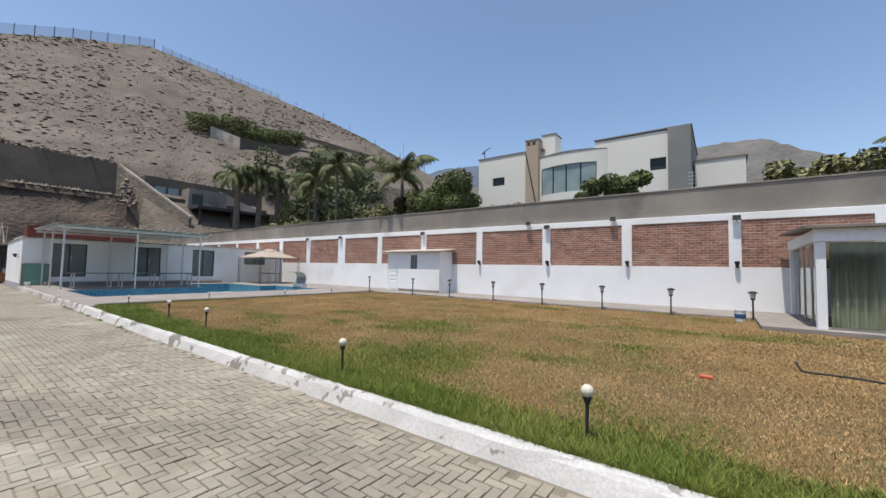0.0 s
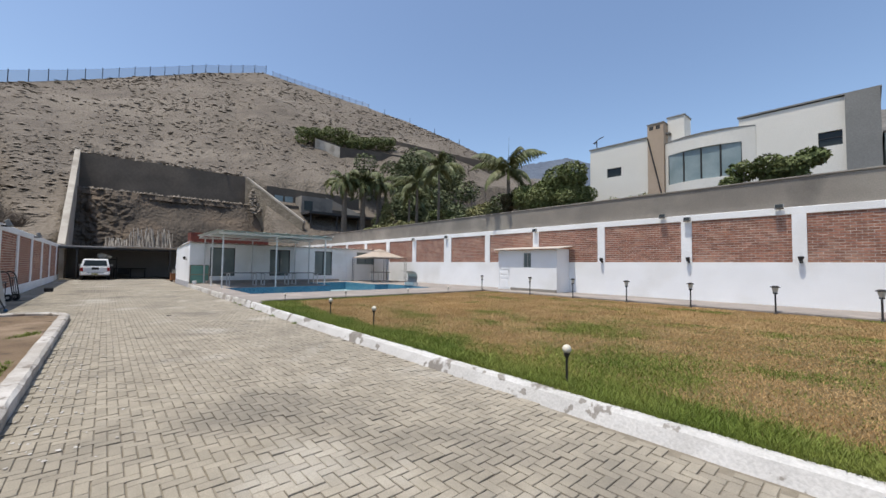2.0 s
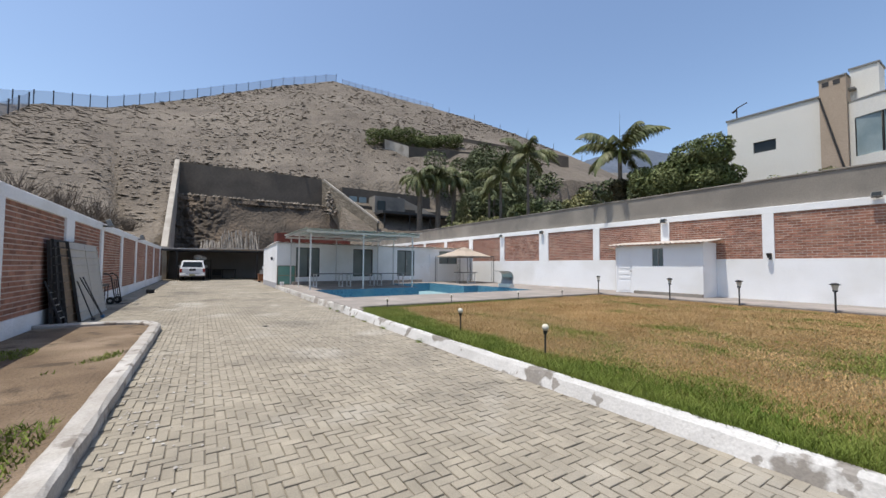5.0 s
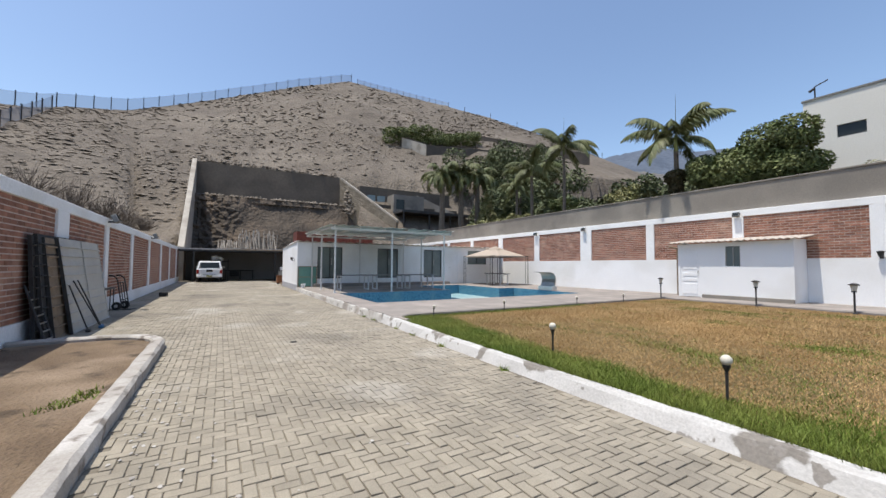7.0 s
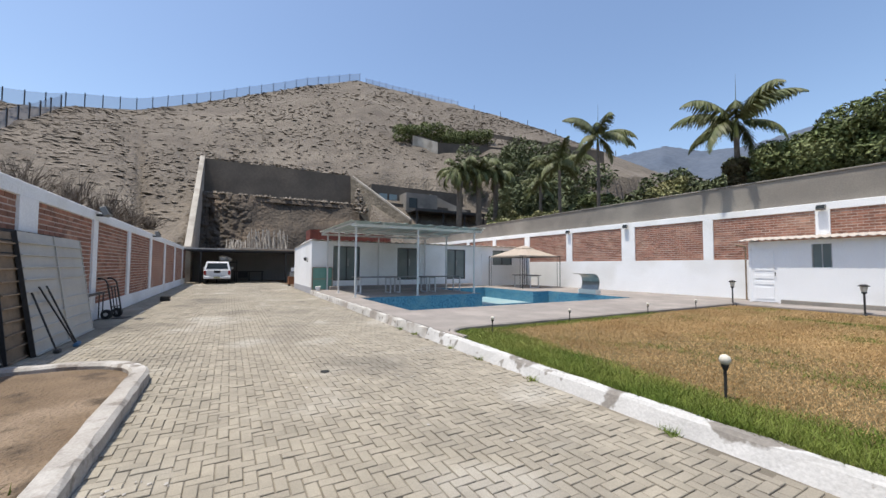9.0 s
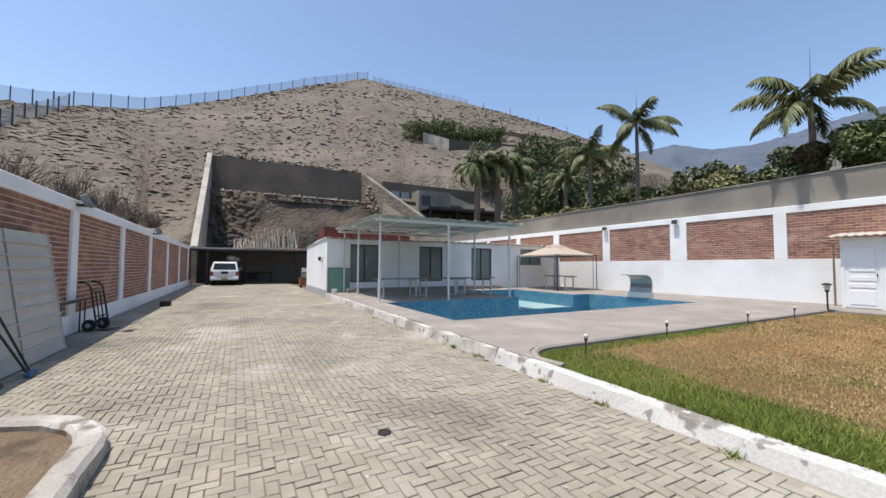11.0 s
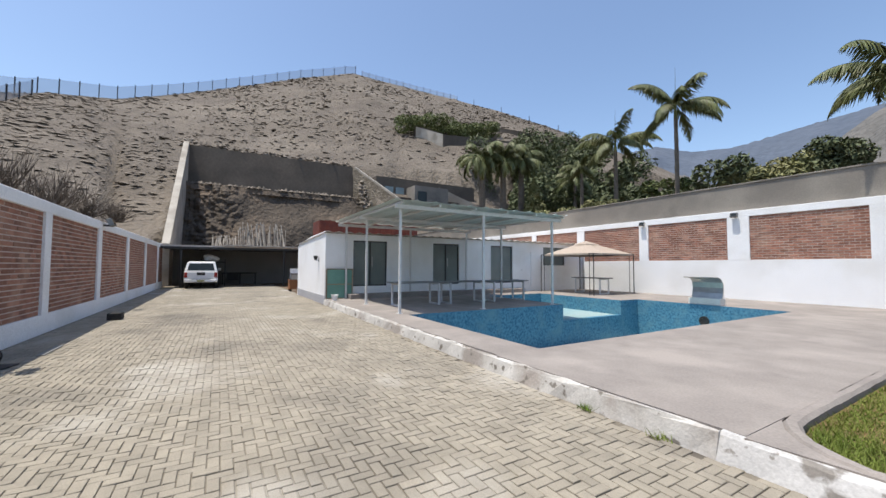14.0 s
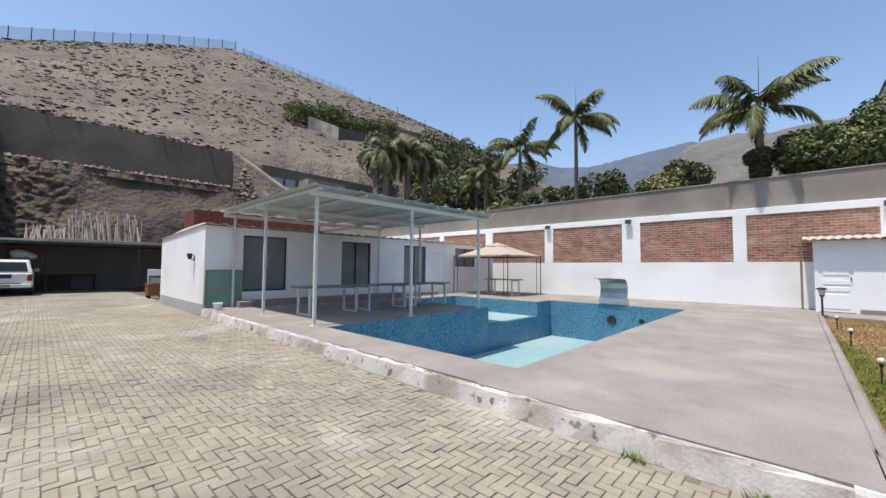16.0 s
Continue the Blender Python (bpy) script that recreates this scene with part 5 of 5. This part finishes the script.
slanted(-0.74, 0.74, 0.1, 0.86, 0.012, "rear_window", DARKGLASS, tk)
tg = part("tailgate", quick_box(0.015, 0.04, -0.68, 0.68, 0.62, 1.06, 0.01), TRUCKPAINT, tk)
part("tailgate_badge", quick_box(0.04, 0.052, -0.22, 0.22, 0.85, 1.04, 0.004), DARKMETAL, tg, "dark handle plate")
for s in (-1, 1):
    part("tail_light", quick_box(-0.02, 0.045, s * 0.8 - 0.085, s * 0.8 + 0.085, 0.72, 1.04, 0.01), REDLAMP, tk)
    m = part("side_mirror", quick_box(-3.4, -3.2, s * 1.0 - 0.1, s * 1.0 + 0.1, 1.1, 1.3, 0.03), TRUCKPAINT, tk)
    for xx in (-0.95, -4.15):
        wv = part("wheel", quick_rod((xx, s * 0.72, 0.36), (xx, s * 0.92, 0.36), 0.36, None, 24), RUBBER, tk)
        part("rim", quick_rod((xx, s * 0.9, 0.36), (xx, s * 0.93, 0.36), 0.21, None, 16), STEEL, wv)
    part("side_window", quick_box(-3.1, -0.9, s * 0.83 - 0.012, s * 0.83 + 0.012, 1.2, 1.58), DARKGLASS, tk)
bp = part("bumper", quick_box(0.0, 0.16, -0.86, 0.86, 0.42, 0.6, 0.03), TRUCKPAINT, tk)
part("number_plate", quick_box(0.16, 0.17, -0.2, 0.2, 0.45, 0.57), LEAFYEL, bp, "yellowish number plate")
part("step_pad", quick_box(0.03, 0.15, -0.5, 0.5, 0.6, 0.612), RUBBER, bp)
sk = thing("white_sack", "crumpled white sack on a rack behind the pickup", "sack")
bm = bmesh.new()
ball(bm, (-45.6, -1.1, 2.0), 0.34, 3, 0.7)
ball(bm, (-45.6, -0.7, 1.9), 0.25, 3, 0.8)
for v in bm.verts:
    v.co += v.normal * 0.07 * noise.noise(v.co * 6)
part("cloth", bm, PANEWHITE, sk)
rk = thing("steel_rack", "dark steel rack holding the sack", "rack")
for x, y in ((-45.3, -1.5), (-45.3, -0.1), (-45.9, -1.5), (-45.9, -0.1)):
    part("post", quick_rod((x, y, -0.012), (x, y, 1.9), 0.03), DARKMETAL, rk)
part("shelf", quick_box(-45.95, -45.25, -1.55, -0.05, 1.66, 1.72), DARKMETAL, rk)

# ---- things leaning on the left wall ----
def leaning_panel(x, length, height, base_y, top_y, turn_mat, label):
    t = thing("leaning_panel", label, "panel", "panels leaning on the wall", "", Matrix.Translation((x, base_y, 0.0)))
    lean = math.degrees(math.atan2(base_y - top_y, height))
    sheet = part("sheet", quick_box(-length / 2, length / 2, -0.015, 0.015, 0, height), turn_mat, t)
    sheet.matrix_basis = pose(0, 0, 0, lean)
    for k in range(10):
        part("rib", quick_box(-length / 2, length / 2, 0.015, 0.055, height * k / 10 + 0.01, height * k / 10 + 0.03), turn_mat, sheet)
    part("edge_strip", quick_box(-length / 2 - 0.02, -length / 2, -0.03, 0.03, 0, height), turn_mat, sheet)
    part("edge_strip", quick_box(length / 2, length / 2 + 0.02, -0.03, 0.03, 0, height), DARKMETAL, sheet)
    part("centre_strip", quick_box(-0.02, 0.02, 0.031, 0.04, 0, height), turn_mat, sheet)
    return t


leaning_panel(-19.0, 2.85, 1.99, -3.26, -3.56, PANEWHITE, "cream ribbed sheet panel leaning on the brick wall")
leaning_panel(-18.45, 2.85, 1.95, -3.38, -3.6, WOOD, "brown board panel leaning behind the cream one")
leaning_panel(-18.2, 2.8, 2.0, -3.46, -3.63, DARK, "dark sheet panel leaning on the wall")
leaning_panel(-17.9, 2.5, 1.96, -3.54, -3.655, DARKMETAL, "black metal sheet leaning on the wall")
ld = thing("ladder", "dark steel ladder section leaning on the wall", "ladder")
for dx in (0, 0.35):
    part("stile", quick_rod((-16.75 + dx, -3.3, 0), (-16.9 + dx, -3.66, 1.05), 0.02), DARKMETAL, ld)
for k in range(7):
    s = (k + 0.6) / 7.4
    part("rung", quick_rod((-16.75 - 0.15 * s, -3.3 - 0.36 * s, 1.05 * s), (-16.4 - 0.15 * s, -3.3 - 0.36 * s, 1.05 * s), 0.015), STEEL, ld)
for k, (x0, y0, x1, z1, col) in enumerate(((-18.3, -2.96, -18.0, 1.08, BLUEPL), (-18.42, -2.98, -18.3, 1.08, BLUEPL), (-17.75, -3.05, -17.75, 1.0, DARKMETAL))):
    tool = thing("garden_tool", "long-handled tool leaning on the panel", "tool", "leaning tools")
    part("handle", quick_rod((x0, y0, 0.03), (x1, -3.38, z1), 0.014), DARKMETAL, tool)
    part("head", quick_box(x0 - 0.09, x0 + 0.05, y0 - 0.04, y0 + 0.04, 0, 0.07, 0.02), col, tool)

ht = thing("hand_truck", "rusty dark two-wheeled hand truck by the wall", "hand truck", "", "", pose(-22.62, -3.32, 0.0, 0, 0, -15))
for x in (-0.21, 0.21):
    bm = bmesh.new()
    curve = [(x, 0.06, 0.12), (x, -0.02, 0.6), (x, -0.08, 0.95), (x, -0.13, 1.03), (x, -0.2, 1.07), (x, -0.28, 1.075)]
    for a, b in zip(curve, curve[1:]):
        rod(bm, a, b, 0.019)
    up = part("upright", bm, DARKMETAL, ht)
    part("grip", quick_rod((x, -0.2, 1.07), (x, -0.3, 1.076), 0.025), RUBBER, up)
    wv = part("wheel", lathe([(0.06, -0.035), (0.115, -0.035), (0.13, -0.015), (0.13, 0.015), (0.115, 0.035), (0.06, 0.035)], 20), RUBBER, ht)
    wv.matrix_basis = pose(x * 1.15, -0.06, 0.13, 0, 90, 0)
    part("hub", quick_rod((0, 0, -0.045), (0, 0, 0.045), 0.05, None, 12), STEEL, wv)
for z, y in ((0.32, 0.03), (0.86, -0.06)):
    part("crossbar", quick_rod((-0.21, y, z), (0.21, y, z), 0.016), DARKMETAL, ht)
for x in (-0.07, 0.07):
    part("slat", quick_rod((x, 0.05, 0.12), (x, -0.06, 0.86), 0.013), DARKMETAL, ht)
part("toe_plate", quick_box(-0.21, 0.21, 0.02, 0.3, 0.0, 0.02), DARKMETAL, ht)
part("axle", quick_rod((-0.26, -0.06, 0.13), (0.26, -0.06, 0.13), 0.014), STEEL, ht)
fr = thing("steel_trestle", "thin dark steel trestle between the panels and hand truck", "trestle")
part("top_bar", quick_box(-22.5, -20.95, -3.62, -3.5, 0.68, 0.72, 0.005), DARKMETAL, fr)
for x in (-22.4, -21.1):
    for y in (-3.6, -3.52):
        part("leg", quick_rod((x, y, 0.0), (x, y, 0.68), 0.014), DARKMETAL, fr)
dr = thing("floor_drain", "small dark round drain hole in the pavers", "drain", "", "", pose(-14.62, 0.54, 0.004))
part("rim", lathe([(0.06, -0.004), (0.06, 0.004), (0.048, 0.005), (0.045, 0.0)], 20), RUBBER, dr)
fl = thing("flat_board", "thin grey board lying on the pavers", "board")
part("board", quick_box(-24.2, -23.3, -2.97, -2.87, 0.004, 0.02, 0.003), GREYPAINT, fl)
bl = thing("black_block", "small black rubber block on the drive", "block")
part("block", quick_box(-28.3, -27.9, -3.0, -2.7, -0.01, 0.19, 0.02), RUBBER, bl)


# ---- loose stones on the hill ----
rg = np.random.default_rng(5)
verts, faces = [], []
oct_v = np.array([(1, 0, 0), (0, 1, 0), (-1, 0, 0), (0, -1, 0), (0, 0, 1), (0, 0, -1)], float)
oct_f = [(0, 1, 4), (1, 2, 4), (2, 3, 4), (3, 0, 4)]
count = 0
while count < 9000:
    az = rg.uniform(-22, 50)
    r = float(np.interp(az, RIDGE_AZ, RIDGE_R))
    d = 40 + (r - 40) * rg.uniform(0, 1) ** 0.8
    a = radians(az)
    x, y = HC[0] - d * math.cos(a), HC[1] + d * math.sin(a)
    if (x > -63.6 and -5.2 < y < 50):
        continue
    if noise.noise(Vector((x, y, 9)) / 16) < rg.uniform(-0.7, 0.62):
        continue
    q = x, y
    z, k = hill_height(az, d)
    p = Vector((x, y, 0))
    z += k * (1.6 * noise.noise(p / 22) + 0.9 * noise.noise(p / 7)) + (0.3 + 0.5 * k) * 0.3 * noise.noise(p / 1.9)
    z -= k * 1.5 * max(0, noise.noise(Vector((az * 0.33, d * 0.012, 3))))
    s = (0.07 + 0.3 * rg.uniform(0, 1) ** 3) * (1 + 0.005 * d)
    v = oct_v * rg.uniform(0.5, 1.2, (6, 1)) * s * np.array([1.0, 1.5, 0.5]) + np.array([x, y, z + 0.05])
    i = len(verts)
    verts += [tuple(t) for t in v]
    faces += [tuple(i + t for t in f) for f in oct_f]
    count += 1
tagged(from_arrays("hill_stones", verts, faces, HILLROCK), "dark loose stones scattered over the hillside", "stones", "", "stuff")
# rubble along the retaining wall's top and at the foot of the cut
verts, faces = [], []
for n in range(900):
    if n < 420:
        y, x = rg.uniform(-4.5, 14.2), rg.uniform(-64.5, -62.7)
        z = 14.25 + rg.uniform(-0.1, 0.5)
    elif n < 700:
        y, x = rg.uniform(-4.3, 14.2), rg.uniform(-62.0, -60.4)
        z = 9.85
    else:
        y, x = rg.uniform(14.2, 17.5), 0
        z = rg.uniform(8.5, 12.5)
        x = -60.5 - (z - 12) * 0.4
    s = rg.uniform(0.12, 0.42)
    v = oct_v * rg.uniform(0.5, 1.2, (6, 1)) * s + np.array([x, y, z])
    i = len(verts)
    verts += [tuple(t) for t in v]
    faces += [tuple(i + t for t in f) for f in oct_f]
tagged(from_arrays("rubble", verts, faces, HILLROCK), "loose rubble along the retaining wall and rock ledge", "rubble", "", "stuff")

# ---- grass ----
rg = np.random.default_rng(8)


def blades(name, material, xs, ys, zs, hs, ws, label):
    n = len(xs)
    a = rg.uniform(0, 2 * np.pi, n)
    base = np.stack([xs, ys, zs], 1)
    side = np.stack([np.cos(a), np.sin(a), np.zeros(n)], 1) * ws[:, None]
    bend = rg.normal(0, 0.6, (n, 2)) * hs[:, None]
    tip = base + np.stack([bend[:, 0], bend[:, 1], hs], 1)
    v = np.stack([base - side, base + side, tip], 1).reshape(-1, 3)
    ob = from_arrays(name, v.tolist(), np.arange(3 * n).reshape(-1, 3).tolist(), material)
    return tagged(ob, label, "grass", "", "stuff")


def lawn_green(x, y):
    """How green the lawn is: a strip by the kerb and patches elsewhere."""
    edge = y - kerb_y(x) - 0.2
    g = 1.9 - edge / (0.55 + 0.2 * min(1.0, max(0.0, (-8.0 - x) / 4)) + 0.22 * noise.noise(Vector((x / 1.7, 0.3, 2))))
    nz = noise.noise(Vector((x / 2.6, y / 1.6, 1))) + 0.5 * noise.noise(Vector((x / 0.8, y / 0.6, 4)))
    g = max(g + 0.4 * nz, 1.3 - (x + 15.9) / 0.4 - max(0.0, y - 8) / 3 + 0.3 * nz, 0.0 + 0.8 * nz + 0.48 * math.exp(-(((x + 4.8) / 3.6) ** 2)) * max(0, 1 - max(0, y - 9) / 3))
    return g


N = 800000
u = rg.uniform(0, 1, N) ** 1.7
gy = 2.9 + 12.1 * u
gx = rg.uniform(-15.9, 5.0, N)
keep = ~((gx < -15.2) & (gy < 3.83) & (np.hypot(gx + 15.2, gy - 3.83) > 0.7)) & (gy > 2.7 - 0.0095 * gx + 0.19)
gx, gy = gx[keep], gy[keep]
gr = np.array([lawn_green(a, b) for a, b in zip(gx, gy)])
near = np.clip(1 - (gy - 3.0) / 1.0, 0, 1)
pick = gr + rg.normal(0, 0.22, len(gr)) > 0.5
z = np.full(len(gx), LAWN_Z - 0.005)
far_w = 1 + np.clip((gy - 4) / 6, 0, 1.2)
h = rg.uniform(0.018, 0.045, len(gx)) + (near + 0.35 * (gr > 0.5)) * rg.uniform(0.0, 0.06, len(gx))
w = rg.uniform(0.0028, 0.006, len(gx)) * far_w
blades("grass_green", GRASSG, gx[pick], gy[pick], z[pick], h[pick], w[pick], "short green grass of the lawn")
blades("grass_dry", GRASSY, gx[~pick], gy[~pick], z[~pick], h[~pick] * 0.75, w[~pick], "dry straw-coloured grass of the lawn")
n = 42000
px, py = rg.uniform(-13.5, 2, n), rg.uniform(-3.6, -1.75, n)
ok = np.array([noise.noise(Vector((a / 1.3, b / 0.9, 7))) + 0.75 * (a > -9.5) - 0.2 * (a < -11.5) > 0.15 for a, b in zip(px, py)])
px, py = px[ok], py[ok]
blades("planter_weeds", GRASSG, px, py, np.full(len(px), 0.07), rg.uniform(0.02, 0.07, len(px)), rg.uniform(0.005, 0.012, len(px)), "low green weeds in the earth planter")
wx = np.concatenate([rg.normal(c, 0.05, 60) for c in (-16.6, -17.4, -14.2, -15.1, -11.2, -13.0)])
wy = 2.7 - 0.0095 * wx - np.abs(rg.normal(0, 0.04, len(wx)))
blades("kerb_weeds", GRASSG, wx, wy, np.full(len(wx), -0.01), rg.uniform(0.02, 0.09, len(wx)), rg.uniform(0.003, 0.007, len(wx)), "small weeds growing at the foot of the kerb")

# ---- litter on the drive ----
n = 220
lx = np.concatenate([rg.uniform(-12.5, -5.5, n), rg.uniform(-16, -9, 30)])
ly = np.concatenate([-1.42 + np.abs(rg.normal(0, 0.4, n)), rg.uniform(-1.0, 2.4, 30)])
verts, faces = [], []
for x, y in zip(lx, ly):
    s = rg.uniform(0.008, 0.028)
    i = len(verts)
    for k in range(5):
        a = 1.2566 * k + rg.uniform(-0.4, 0.4)
        verts.append((x + s * math.cos(a), y + s * 0.7 * math.sin(a), 0.006 + rg.uniform(0, 0.003)))
    verts.append((x, y, 0.01))
    faces += [(i + k, i + (k + 1) % 5, i + 5) for k in range(5)]
tagged(from_arrays("paint_flakes", verts, faces, KERBGREY), "small white paint flakes scattered on the pavers", "litter", "", "stuff")

# ---- pavers of the drive ----
W = 0.0865
rows, single = [], []
i0, i1 = int(-44.3 / W), int(4.5 / W)
for i in range(i0, i1):
    for j in range(int(LEFT_Y / W) - 1, int(3.1 / W)):
        m = (i - j) % 4
        if m == 0:
            a, b, c, d = i, i + 2, j, j + 1
        elif m == 3:
            a, b, c, d = i, i + 1, j, j + 2
        else:
            continue
        x0, x1, y0, y1 = a * W, b * W, c * W, d * W
        if y0 < LEFT_Y + 0.02 or y1 > kerb_y(x0) + 0.03:
            continue
        if x1 > -16.1 and y0 < -1.5:
            if x0 > -15.12 or y1 < -2.51 or math.hypot(x0 + 15.12, y1 + 2.51) < 1.0:
                continue
        (single if -17.9 < x0 < -15.4 and -0.65 < y0 < 0.45 and len(single) < 290 else rows).append((x0, x1, y0, y1))
n = len(rows)
R = np.array(rows)
g = 0.0038 + rg.uniform(-0.001, 0.002, n)
zz = np.clip(rg.normal(0, 0.0022, (n, 1)) + rg.normal(0, 0.0014, (n, 4)), -0.007, 0.007)
x0, x1, y0, y1 = R[:, 0] + g, R[:, 1] - g, R[:, 2] + g, R[:, 3] - g
c = 0.004


def ring4(k, zt):
    return [np.stack(p, 1) for p in ((x0 + k, y0 + k, zt[:, 0]), (x1 - k, y0 + k, zt[:, 1]), (x1 - k, y1 - k, zt[:, 2]), (x0 + k, y1 - k, zt[:, 3]))]


low = np.full((n, 4), -0.02)
V = np.stack(ring4(0, low) + ring4(0, zz - 0.004) + ring4(c, zz), 1).reshape(-1, 3)
base = (np.arange(n) * 12)[:, None]
quads = []
for lo, hi in ((0, 4), (4, 8)):
    for k in range(4):
        quads.append(base + np.array([lo + k, lo + (k + 1) % 4, hi + (k + 1) % 4, hi + k]))
quads.append(base + np.array([8, 9, 10, 11]))
F = np.concatenate(quads, 0)
ob = from_arrays("paver_field", V.tolist(), F.tolist(), PAVER)
ob.parent = road
tagged(ob, "sandy beige concrete pavers laid in herringbone", "", "", "stuff")
pm = {}
for x0, x1, y0, y1 in single:
    key = x1 - x0 > y1 - y0
    if key not in pm:
        lx, ly = (2 * W, W) if key else (W, 2 * W)
        bb = quick_box(-lx / 2 + 0.0055, lx / 2 - 0.0055, -ly / 2 + 0.0055, ly / 2 - 0.0055, -0.02, 0.0, 0.004)
        me = bpy.data.meshes.new("paver")
        bb.to_mesh(me)
        bb.free()
        me.materials.append(PAVER)
        pm[key] = me
    ob = new("paver", pm[key])
    ob.parent = road
    ob.location = ((x0 + x1) / 2, (y0 + y1) / 2, random.uniform(-0.002, 0.002))
